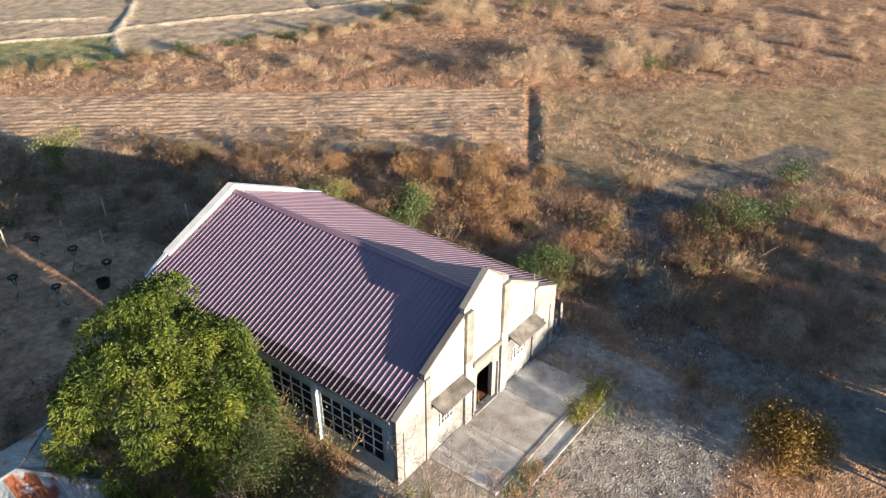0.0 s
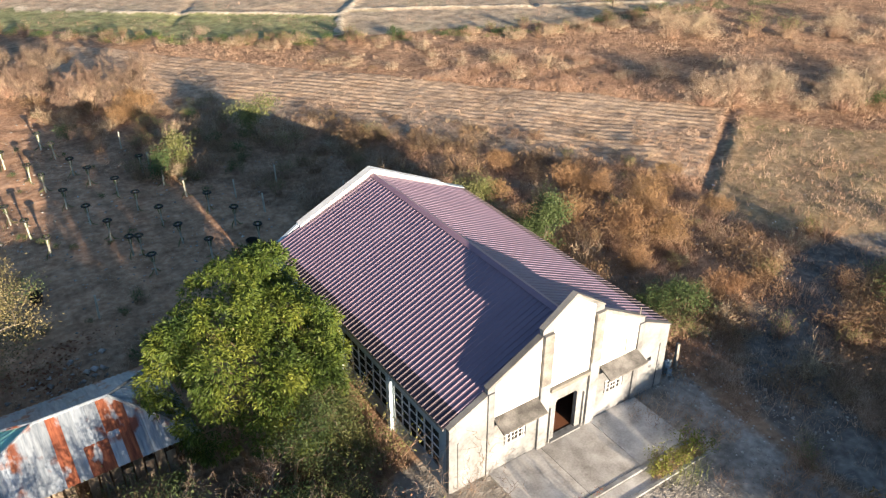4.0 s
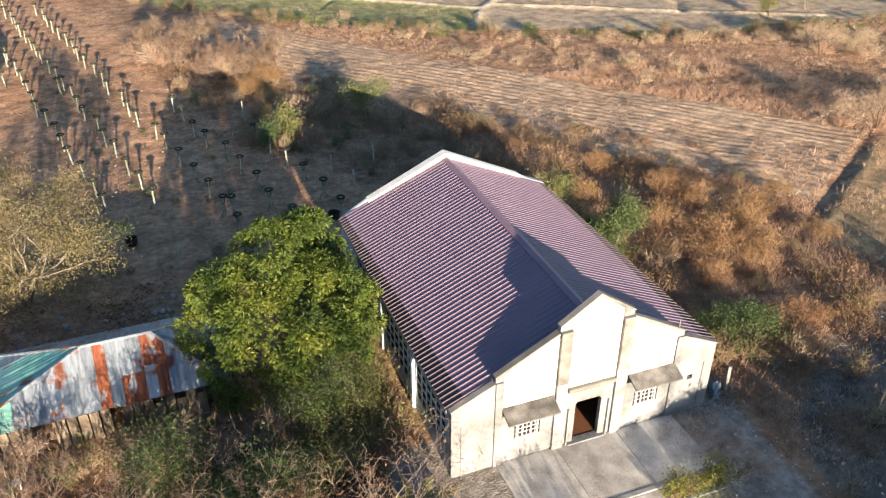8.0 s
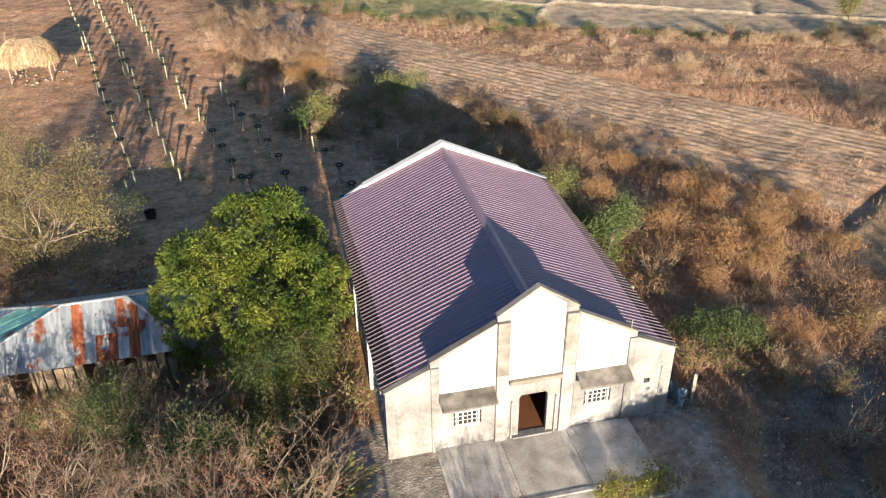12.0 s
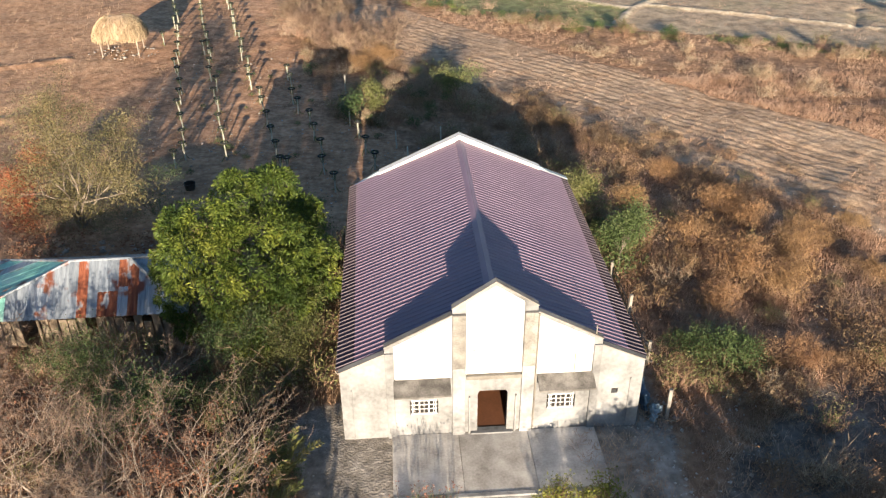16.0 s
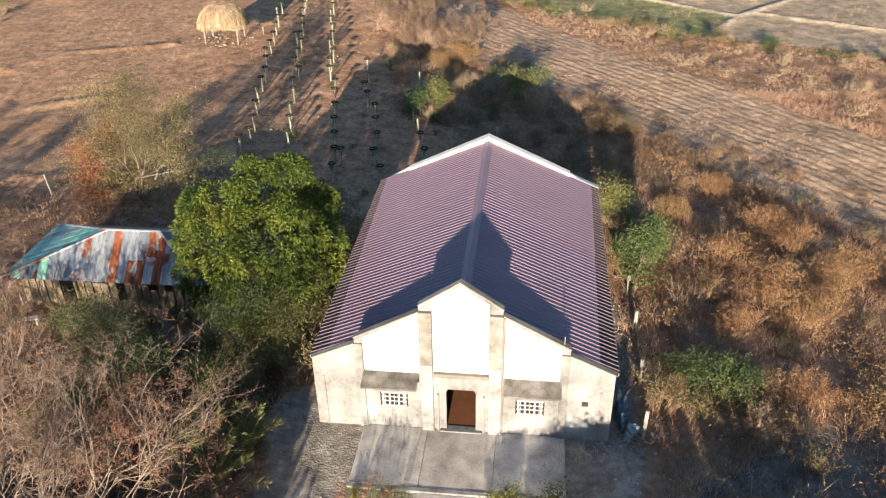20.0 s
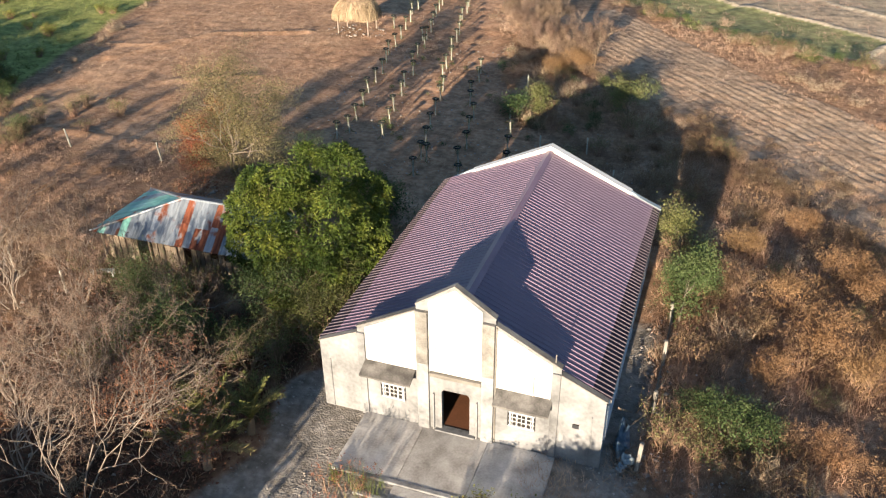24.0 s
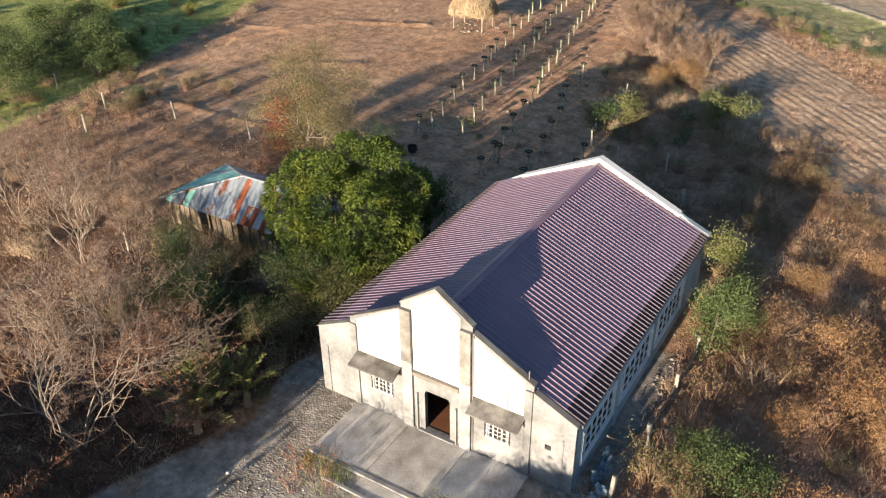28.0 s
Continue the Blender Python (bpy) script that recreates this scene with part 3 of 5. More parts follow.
def make_chapel():
    c = thing("chapel", pose(0, 0, 0), "cream plastered chapel with a maroon ribbed metal roof", "building")
    # front wall: stepped outline, cut by the door, two windows and a hole
    steps = [(-7, 0), (-7, 4.02), (-4.92, 4.98), (-4.92, 5.32), (-1.88, 6.95), (-1.88, 7.28), (0, 8.58), (1.88, 7.28), (1.88, 6.95), (4.92, 5.32), (4.92, 4.98), (7, 4.02), (7, 0)]
    front = part("front_wall", prism(steps, 0, 0.24), M_PLASTER, c, "cream plaster gable wall with grey stains")
    cuts = bmesh.new()
    door = [(-0.70, -0.3), (-0.70, 2.46), (-0.60, 2.62), (0.60, 2.62), (0.70, 2.46), (0.70, -0.3)]
    for outline in (door, [(-3.86, 1.36), (-3.86, 2.22), (-2.54, 2.22), (-2.54, 1.36)], [(2.56, 1.36), (2.56, 2.22), (3.90, 2.22), (3.90, 1.36)], [(5.6, 2.1), (5.6, 2.38), (5.9, 2.38), (5.9, 2.1)]):
        p = prism(outline, -1, 1)
        me = bpy.data.meshes.new("cut")
        p.to_mesh(me)
        p.free()
        cuts.from_mesh(me)
    cutter_mesh = bpy.data.meshes.new("cut")
    cuts.to_mesh(cutter_mesh)
    cuts.free()
    cutter = new("cut", cutter_mesh)
    md = front.modifiers.new("openings", "BOOLEAN")
    md.object, md.solver = cutter, "EXACT"
    dg = bpy.context.evaluated_depsgraph_get()
    done = bpy.data.meshes.new_from_object(front.evaluated_get(dg))
    front.modifiers.clear()
    front.data = done
    bpy.data.objects.remove(cutter)
    # white upper panels, set on the plaster
    def panel(xs, z0, inset):
        pts = [(xs[0], z0)] + [(x, gable(x) - inset) for x in xs] + [(xs[-1], z0)]
        return prism(pts, -0.03, 0.0)
    part("painted_panel", panel([-1.26, -0.6, 0, 0.6, 1.26], 3.68, 0.16), M_WHITE, c, "white painted panel")
    part("painted_panel", panel([-4.5, -1.92], 3.52, 0.14), M_WHITE, c, "white painted panel")
    part("painted_panel", panel([1.92, 4.5], 3.52, 0.14), M_WHITE, c, "white painted panel")
    # pilasters with bare rough tops
    for x0, x1 in ((-1.88, -1.30), (1.30, 1.88)):
        part("pilaster", boxed(x0, x1, -0.16, 0.0, 0, 4.1, bevel=0.012), M_PLASTER, c)
        part("pilaster", boxed(x0, x1, -0.20, 0.0, 4.1, 7.05, bevel=0.015), M_PILASTER, c, "rough bare upper pilaster")
    for x0, x1 in ((-4.92, -4.55), (4.55, 4.92)):
        part("pilaster", boxed(x0, x1, -0.10, 0.0, 0, 5.05, bevel=0.012), M_PLASTER, c)
    for x0, x1 in ((-6.55, -6.48), (6.42, 6.49)):
        part("corner_strip", boxed(x0, x1, -0.05, 0.0, 0, 3.0), M_PLASTER, c)
    part("lintel_beam", boxed(-1.25, 1.3, -0.22, 0.0, 3.45, 3.66, bevel=0.02), M_CONC, c, "grey weathered concrete ledge")
    part("door_jamb", boxed(-1.12, -1.05, -0.14, 0.0, 0.1, 2.35, bevel=0.01), M_PLASTER, c)
    part("door_jamb", boxed(1.05, 1.12, -0.14, 0.0, 0.1, 2.35, bevel=0.01), M_PLASTER, c)
    part("doorstep", boxed(-1.0, 1.0, -0.20, 0.24, 0.0, 0.16, bevel=0.02), M_PLASTER, c)
    # coping along the stepped top
    run = [(-7.06, 4.0), (-4.95, 4.98), (-4.95, 5.33), (-1.91, 6.96), (-1.91, 7.29), (0, 8.60), (1.91, 7.29), (1.91, 6.96), (4.95, 5.33), (4.95, 4.98), (7.06, 4.0)]
    for (xa, za), (xb, zb) in zip(run, run[1:]):
        if abs(xa - xb) < 0.1:
            continue
        part("coping", prism([(xa, za), (xb, zb), (xb, zb + 0.05), (xa, za + 0.05)], -0.04, 0.29), M_CONC, c)
    # awnings over the windows
    for x0, x1 in ((-4.58, -1.98), (2.02, 4.62)):
        part("awning", prism([(0.02, 3.42), (0.02, 3.52), (-0.85, 3.17), (-0.85, 3.08)], x0, x1, "x"), M_AWN, c, "weathered grey concrete awning slab")
    # windows: white frames with small panes
    for x0, x1 in ((-3.86, -2.54), (2.56, 3.90)):
        # solid near-black sheet painted as the dark of the room
        w = part("window", boxed(x0 + 0.02, x1 - 0.02, 0.07, 0.09, 1.38, 2.20), M_INSHADE, c, "window with painted interior shade behind white grille")
        fr = bmesh.new()
        # uprights are set in, so the sheet's edges read as reveal shadow
        for a, b, z0, z1 in ((x0, x1, 1.36, 1.40), (x0, x1, 2.18, 2.22), (x0 + 0.05, x0 + 0.20, 1.40, 2.18), (x1 - 0.20, x1 - 0.05, 1.40, 2.18)):
            box(fr, a + 0.05, b - 0.05, -0.02, 0.06, z0, z1)
        part("window_frame", fr, M_FRAME, w, "white steel frame")
        span = (x1 - x0) / 3
        for k in (1, 2):
            part("mullion", boxed(x0 + k * span - 0.024, x0 + k * span + 0.024, 0.01, 0.06, 1.40, 2.18), M_FRAME, w)
        for k in range(3):
            part("bar", boxed(x0 + (k + 0.5) * span - 0.009, x0 + (k + 0.5) * span + 0.009, 0.025, 0.05, 1.40, 2.18), M_FRAME, w)
        for z in (1.66, 1.91):
            part("bar", boxed(x0 + 0.04, x1 - 0.04, 0.02, 0.045, z - 0.010, z + 0.010), M_FRAME, w)
    # faded marks left on the middle panel
    for x, z in ((-1.0, 5.65), (-0.95, 4.35)):
        ring = [(x + 0.17 * math.cos(a), -0.034, z + 0.2 * math.sin(a)) for a in np.linspace(0.4, 5.8, 14)]
        part("faded_mark", Shape_tube(ring, 0.018, 4), M_CONC, c, "faded grey ring mark")
    part("faded_mark", boxed(-1.02, -0.84, -0.036, -0.031, 4.98, 5.06), M_CONC, c, "faded grey bar mark")
    # pipe stubs and drainpipe
    part("pipe", Shape_tube([(3.72, -0.06, 3.5), (3.72, -0.06, 4.6)], 0.035), M_CONC, c, "grey pipe stub")
    part("pipe", Shape_tube([(4.62, 0.1, 5.2), (4.62, 0.1, 6.0)], 0.025), M_CONC, c)
    part("drainpipe", Shape_tube([(1.95, -0.05, 0.0), (1.95, -0.05, 6.9)], 0.04), M_CONC, c)
    # side and rear walls
    for sx in (-1, 1):
        ws = bmesh.new()
        xa, xb = (sx * 6.94, sx * 6.72) if sx < 0 else (6.72, 6.94)
        sills, heads = 0.95, 3.1
        bays = [(0.9, 4.9), (5.6, 10.1), (10.8, 15.4)]
        box(ws, min(xa, xb), max(xa, xb), 0.24, DEPTH, -0.2, sills)
        box(ws, min(xa, xb), max(xa, xb), 0.24, DEPTH, heads, 4.0)
        edges = [0.24] + [e for b in bays for e in b] + [DEPTH]
        for a, b in zip(edges[::2], edges[1::2]):
            box(ws, min(xa, xb), max(xa, xb), a, b, sills, heads)
        part("side_wall", ws, M_SIDESHADE, c, "side wall coloured pale blue-grey as in shade")
        for a, b in zip(edges[::2], edges[1::2]):
            if a > 0.3 and b < DEPTH - 0.1:
                part("buttress", boxed(sx * 6.94 - 0.16, sx * 6.94 + 0.08, (a + b) / 2 - 0.16, (a + b) / 2 + 0.16, -0.2, 3.95, bevel=0.01), M_SIDESHADE, c)
        for a, b in bays:
            x = sx * 6.84
            # the room's darkness again, as one near-black sheet per bay
            w = part("window", boxed(x - 0.01, x + 0.01, a, b, sills, heads), M_INSHADE, c, "tall window with painted interior shade and white grille")
            fr = bmesh.new()
            for y0, y1, z0, z1 in ((a, b, sills, sills + 0.07), (a, b, heads - 0.07, heads), (a, a + 0.07, sills, heads), (b - 0.07, b, sills, heads)):
                box(fr, x - 0.06, x + 0.12 * sx + 0.06, y0, y1, z0, z1)
            part("window_frame", fr, M_FRAME, w)
            k = 6
            for i in range(1, k):
                yy = a + (b - a) * i / k
                part("bar", boxed(x + 0.04 * sx - 0.03, x + 0.04 * sx + 0.03, yy - 0.03, yy + 0.03, sills, heads), M_FRAME, w)
            for z in (1.5, 2.05, 2.6):
                part("bar", boxed(x + 0.05 * sx - 0.02, x + 0.05 * sx + 0.02, a, b, z - 0.025, z + 0.025), M_FRAME, w)
    part("rear_wall", prism([(-6.94, -0.2), (-6.94, 3.98), (-5.2, 5.0), (0, 7.42), (5.25, 5.0), (6.94, 3.98), (6.94, -0.2)], DEPTH, DEPTH + 0.22), M_SIDESHADE, c)
    # white coping of the rear gable
    part("rear_coping", prism([(-5.2, 5.0), (0, 7.44), (5.3, 5.0), (5.3, 4.72), (0, 7.02), (-5.2, 4.70)], DEPTH - 0.22, DEPTH + 0.34), M_WHITE, c, "white painted rear gable coping")
    part("rear_coping", prism([(5.35, 4.86), (7.2, 4.06), (7.2, 3.9), (5.35, 4.66)], DEPTH - 0.1, DEPTH + 0.3), M_SIDESHADE, c, "grey lower rear coping")
    # floor inside
    part("floor", boxed(-6.7, 6.7, 0.24, DEPTH, 0.0, 0.14), M_TILE, c, "red-brown floor")
    # roof: a sheet on each slope, darker at the eave, with ribs one by one
    t = 0.035
    for sx in (-1, 1):
        bm = bmesh.new()
        ya, yb = 0.25, DEPTH - 0.08
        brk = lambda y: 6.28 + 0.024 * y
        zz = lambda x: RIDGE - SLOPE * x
        # the outer strip takes the darker copy: eave shade put into colour
        for x0a, x0b, x1a, x1b, mat, nm in ((0, 0, brk(ya), brk(yb), M_ROOF, "roof_sheet"), (brk(ya), brk(yb), HALF, HALF, M_EAVESHADE, "eave_sheet")):
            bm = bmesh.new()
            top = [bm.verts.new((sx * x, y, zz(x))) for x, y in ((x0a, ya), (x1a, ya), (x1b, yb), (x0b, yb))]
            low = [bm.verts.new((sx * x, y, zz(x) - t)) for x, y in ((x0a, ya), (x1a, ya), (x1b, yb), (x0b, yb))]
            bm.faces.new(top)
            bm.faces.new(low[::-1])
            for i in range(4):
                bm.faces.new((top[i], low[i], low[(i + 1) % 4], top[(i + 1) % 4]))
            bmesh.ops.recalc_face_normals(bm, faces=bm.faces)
            part(nm, bm, mat, c, "eave band of the roof sheet, coloured dark as shade" if mat is M_EAVESHADE else "maroon painted steel sheet")
        # one rib and one eave rib, shared by all
        h = 0.028
        prof = [(-0.04, 0.0), (-0.02, h), (0.02, h), (0.04, 0.0)]

        def rib_mesh(xa, xb, mat):
            rib = bmesh.new()
            near = [rib.verts.new((sx * xa, y, zz(xa) + z + 0.002)) for y, z in prof]
            far = [rib.verts.new((sx * xb, y, zz(xb) + z + 0.002)) for y, z in prof]
            for i in range(3):
                rib.faces.new((near[i], far[i], far[i + 1], near[i + 1]))
            rib.faces.new(near)
            rib.faces.new(far[::-1])
            bmesh.ops.recalc_face_normals(rib, faces=rib.faces)
            me = bpy.data.meshes.new("rib")
            rib.to_mesh(me)
            rib.free()
            return finish(me, mat)

        groups = []
        n = int((DEPTH - 0.6) / RIB)
        for q in range(4):
            # outer rib ends carry the same painted eave shade
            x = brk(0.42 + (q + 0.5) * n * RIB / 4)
            groups.append((rib_mesh(0.08, x, M_ROOF), rib_mesh(x, HALF + 0.03, M_RIBSHADE)))
        for i in range(n + 1):
            top, low = groups[min(3, i * 4 // (n + 1))]
            shared("roof_rib", top, c, pose(0, 0.42 + i * RIB, 0))
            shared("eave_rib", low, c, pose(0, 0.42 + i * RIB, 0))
        part("fascia", boxed(sx * HALF - 0.02, sx * HALF + 0.02, 0.26, DEPTH - 0.1, EAVE - 0.2, EAVE - 0.045), M_CONC, c)
    part("ridge_cap", prism([(-0.26, RIDGE - 0.26 * SLOPE + 0.065), (0, RIDGE + 0.085), (0.26, RIDGE - 0.26 * SLOPE + 0.065), (0.26, RIDGE - 0.26 * SLOPE + 0.05), (0, RIDGE + 0.07), (-0.26, RIDGE - 0.26 * SLOPE + 0.05)], 0.24, DEPTH - 0.2), M_CAP, c)


def Shape_tube(path, r, sides=8):
    bm = bmesh.new()
    v, f = tube(path, [r] * len(path), sides)
    vs = [bm.verts.new(p) for p in v]
    for q in f:
        bm.faces.new([vs[i] for i in q])
    bm.faces.new(vs[:sides][::-1])
    bm.faces.new(vs[-sides:])
    return bm


make_chapel()

# ---- plants ----


def grow(r, out, tips, base, d, length, rad, depth, spread, lift, kids=3, segs=3, droop=0.0, sides=5, taper=(0.66, 0.78), bend=0.16, reach=(0.58, 0.82)):
    """A limb that bends and forks; the ends of the last limbs are kept as tips."""
    pts, p = [base], np.array(base, float)
    d = np.array(d, float)
    for i in range(segs):
        d = unit(d + r.normal(size=3) * bend + np.array((0, 0, lift - droop * (i + 1) / segs)) * 0.2)
        p = p + d * length / segs
        pts.append(p)
    radii = np.linspace(rad, rad * taper[0], segs + 1)
    if depth == 0:
        radii[-1] = rad * 0.15
    out.add(*tube(pts, radii, sides if depth > 1 else 3))
    if depth == 0:
        tips.extend(pts[1:])
        return
    for k in range(kids + (1 if r.random() < 0.4 else 0)):
        j = segs if k == 0 else int(r.integers(max(1, segs - 2), segs + 1))
        nd = unit(d + unit(r.normal(size=3)) * spread)
        if nd[2] < -0.15:
            nd[2] *= -0.5
        grow(r, out, tips, pts[j], nd, length * r.uniform(*reach), radii[j] * taper[1], depth - 1, spread, lift, kids, segs, droop, sides, taper, bend, reach)


def tree(name, m, label, seed, height, trunk, rad, depth, spread, lift, bark, leafm=None, per_tip=0, leaf=(0.2, 0.07), puff=0.35, kids=3, droop=0.0, stems=1, lean=(0, 0), skirt=0.0):
    r = np.random.default_rng(seed)
    t = thing(name, m, label, "tree")
    s, tips = Shape(), []
    for k in range(stems):
        a = 2 * math.pi * k / max(1, stems) + r.uniform(0, 1)
        d = unit(np.array((lean[0] + (0.35 * math.cos(a) if stems > 1 else 0), lean[1] + (0.35 * math.sin(a) if stems > 1 else 0), 1.0)))
        grow(r, s, tips, np.array((0.15 * math.cos(a) * (stems > 1), 0.15 * math.sin(a) * (stems > 1), -0.15)), d, trunk, rad, depth, spread, lift, kids, 3, droop, 6)
    s.mesh("trunk", bark, t, smooth=True)
    if leafm and per_tip:
        tp = np.array(tips)
        n = len(tp) * per_tip
        p = np.repeat(tp, per_tip, 0) + r.normal(size=(n, 3)) * puff
        if skirt:
            low = np.repeat(r.random(len(tp)) < skirt, per_tip)
            p[low] *= np.repeat(r.uniform((0.6, 0.6, 0.15), (1.15, 1.15, 0.7), (len(tp), 3)), per_tip, 0)[low]
        d = r.normal(size=(n, 3)) + (0, 0, -0.3)
        v, f = leaves(r, p, d, *leaf)
        arrays("crown", v, f, leafm, t)
    return t


def dome_tree(name, m, label, seed, size, height, trunk_h, lobes, clumps, per, leafm, leaf=(0.24, 0.07), clump_r=0.5):
    """A lumpy crown: lobes on a dome, each set with drooping leaf clusters, over a forked trunk."""
    r = np.random.default_rng(seed)
    t = thing(name, m, label, "tree")
    s, tips = Shape(), []
    grow(r, s, tips, np.array((0, 0, -0.2)), (0, 0, 1), trunk_h, 0.32, 3, 0.75, 0.3, 3, 3, 0, 7)
    s.mesh("trunk", M_BARK, t, smooth=True)
    k = np.arange(lobes) + 0.5
    up = 1 - 1.62 * k / lobes
    a = k * 2.39996 + r.normal(size=lobes) * 0.25
    flat = np.sqrt(np.maximum(0, 1 - up ** 2))
    ld = np.stack((flat * np.cos(a), flat * np.sin(a), up), 1)
    lc = ld * np.array(size) * (0.52 + 0.42 * r.random((lobes, 1))) + (0, 0, height)
    lr = r.uniform(0.5, 1.45, lobes)
    which = r.choice(lobes, clumps, p=lr ** 2 / (lr ** 2).sum())
    d = unit(r.normal(size=(clumps, 3)) + ld[which] * 0.9 + (0, 0, 0.25))
    c = lc[which] + d * (lr[which] * r.choice([1.0, 0.9, 0.7], clumps, p=[0.6, 0.25, 0.15]))[:, None]
    ax = unit(r.normal(size=(clumps * per, 3)) + np.repeat(d, per, 0) * 0.9)
    p = np.repeat(c, per, 0) + ax * clump_r * r.random((clumps * per, 1)) ** 0.5
    v, f = leaves(r, p, ax + np.array((0, 0, -0.6)), *leaf)
    arrays("crown", v, f, leafm, t)
    return t


def bare_tree(m, label, seed, trunk, rad, depth, stems, spread=0.6, lift=0.35, twigs=5, twig_len=0.55, leafm=None, material=None):
    """A leafless tree: crooked limbs with sprays of fine twigs at their ends."""
    r = np.random.default_rng(seed)
    t = thing("bare_tree", m, label, "tree")
    s, tips = Shape(), []
    for k in range(stems):
        a = 2 * math.pi * k / stems + r.uniform(0, 1)
        lean = 0.0 if stems == 1 else r.uniform(0.2, 0.5)
        grow(r, s, tips, np.array((0.12 * math.cos(a), 0.12 * math.sin(a), -0.15)), unit(np.array((lean * math.cos(a), lean * math.sin(a), 1.0))), trunk * r.uniform(0.85, 1.15), rad, depth, spread, lift, 2, 4, 0, 5, (0.80, 0.80), 0.17, (0.70, 0.92))
    s.mesh("trunk", material or M_PALEBARK, t, smooth=True)
    tp = np.repeat(np.array(tips), twigs, 0)
    d = unit(r.normal(size=tp.shape) + (0, 0, 0.45))
    v, f = spikes(r, tp, tp + d * twig_len * r.uniform(0.5, 1.4, (len(tp), 1)), 0.009)
    tagged(arrays("branchwork", v, f, M_REDTWIG, t), kind="stuff")
    if leafm:
        n = len(tips) * 2
        p = np.repeat(np.array(tips), 2, 0) + r.normal(size=(n, 3)) * 0.2
        v, f = leaves(r, p, r.normal(size=(n, 3)) + (0, 0, -0.6), 0.15, 0.06)
        arrays("crown", v, f, leafm, t)
    return t


def shrub(seed, r0, h, stems, leafm, nleaf, leaf, twig, name, label, category="shrub", up=0.6, fork=2):
    """A bush of thin stems with small leaves, standing at the origin."""
    r = np.random.default_rng(seed)
    t = thing(name, pose(0, 0, -50), label, category)
    a, q = r.uniform(0, 2 * math.pi, stems), r.random(stems) ** 0.6
    base = np.stack((np.cos(a) * q * r0 * 0.35, np.sin(a) * q * r0 * 0.35, 0 * a - 0.1), 1)
    mid = np.stack((np.cos(a) * q * r0 * 0.8, np.sin(a) * q * r0 * 0.8, h * up * r.uniform(0.7, 1.2, stems)), 1) + r.normal(size=(stems, 3)) * 0.12 * r0
    tip = mid + np.stack((np.cos(a) * q * r0 * 0.35, np.sin(a) * q * r0 * 0.35, h * 0.45 * r.uniform(0.2, 1.1, stems)), 1) + r.normal(size=(stems, 3)) * 0.18 * r0
    v1, f1 = spikes(r, base, mid, 0.022)
    v2, f2 = spikes(r, mid * 0.85 + base * 0.15, tip, 0.014)
    k = stems * fork
    src = np.repeat(mid, fork, 0) * r.uniform(0.7, 1.1, (k, 1))
    v3, f3 = spikes(r, src, src + r.normal(size=(k, 3)) * 0.28 * r0 + (0, 0, 0.15 * h), 0.010)
    v = np.concatenate((v1, v2, v3))
    f = np.concatenate((f1, f2 + len(v1), f3 + len(v1) + len(v2)))
    arrays("branchwork", v, f, twig, t)
    if nleaf:
        i = r.integers(0, stems, nleaf)
        w = r.random((nleaf, 1))
        p = mid[i] * (1 - w) + tip[i] * w + r.normal(size=(nleaf, 3)) * 0.11 * r0
        p[:, 2] = np.maximum(p[:, 2], 0.05)
        v, f = leaves(r, p, r.normal(size=(nleaf, 3)) + (0, 0, 0.2), *leaf)
        arrays("foliage", v, f, leafm, t)
    return t


def mound(seed, r0, h, leafm, clumps, per, name, label, leaf=(0.15, 0.03), n=70):
    """A broad bush, thick with fine leaves in lumps, standing at the origin."""
    r = np.random.default_rng(seed)
    t = thing(name, pose(0, 0, -50), label, "shrub")
    a, q = r.uniform(0, 2 * math.pi, n), r.random(n) ** 0.5
    top = np.stack((np.cos(a) * q * r0, np.sin(a) * q * r0, h * np.sqrt(1 - 0.85 * q ** 2) * r.uniform(0.75, 1.15, n)), 1)
    v, f = spikes(r, top * (0.2, 0.2, 0) - (0, 0, 0.1), top, 0.02)
    arrays("branchwork", v, f, M_TWIG, t)
    lump = top[r.choice(n, 26)] * 0.85
    c = lump[r.integers(0, len(lump), clumps)] + r.normal(size=(clumps, 3)) * (0.2 * r0, 0.2 * r0, 0.13 * h)
    c[:, 2] = np.abs(c[:, 2])
    p = np.repeat(c, per, 0) + r.normal(size=(clumps * per, 3)) * 0.11
    v, f = leaves(r, p, r.normal(size=p.shape) + (0, 0, 0.5), *leaf)
    arrays("foliage", v, f, leafm, t)
    return t


def place(proto, x, y, scale=1.0, turn=None, tall=1.0, sink=0.03):
    m = pose(x, y, float(ground_z(x, y)) - sink, 0, 0, rng.uniform(0, 360) if turn is None else turn)
    return copy_thing(proto, m @ Matrix.Diagonal((scale, scale, scale * tall, 1)))


def drop_thing(t):
    for o in (*t.children_recursive, t):
        bpy.data.objects.remove(o)


# big trees
dome_tree("mango_tree", pose(-12.2, 9.4, 0, 0, 0, 40), "dense green mango tree beside the chapel", 5, (5.2, 5.0, 4.7), 4.15, 2.6, 54, 2050, 38, M_MANGO, (0.21, 0.06), 0.30)
tree("acacia_tree", pose(-26.2, 22.2, 0), "half-bare tree with thin olive and yellowish leaves", 12, 8, 3.6, 0.12, 5, 0.78, 0.36, M_PALEBARK, M_ACACIA, 30, (0.15, 0.05), 0.42, kids=2, stems=4, skirt=0.4)
tree("russet_tree", pose(-29.6, 24.0, 0), "low tree with withered russet leaves", 13, 4, 1.9, 0.06, 4, 0.65, 0.3, M_REDTWIG, M_EMBER, 30, (0.14, 0.055), 0.35, kids=2, stems=3, skirt=0.3)
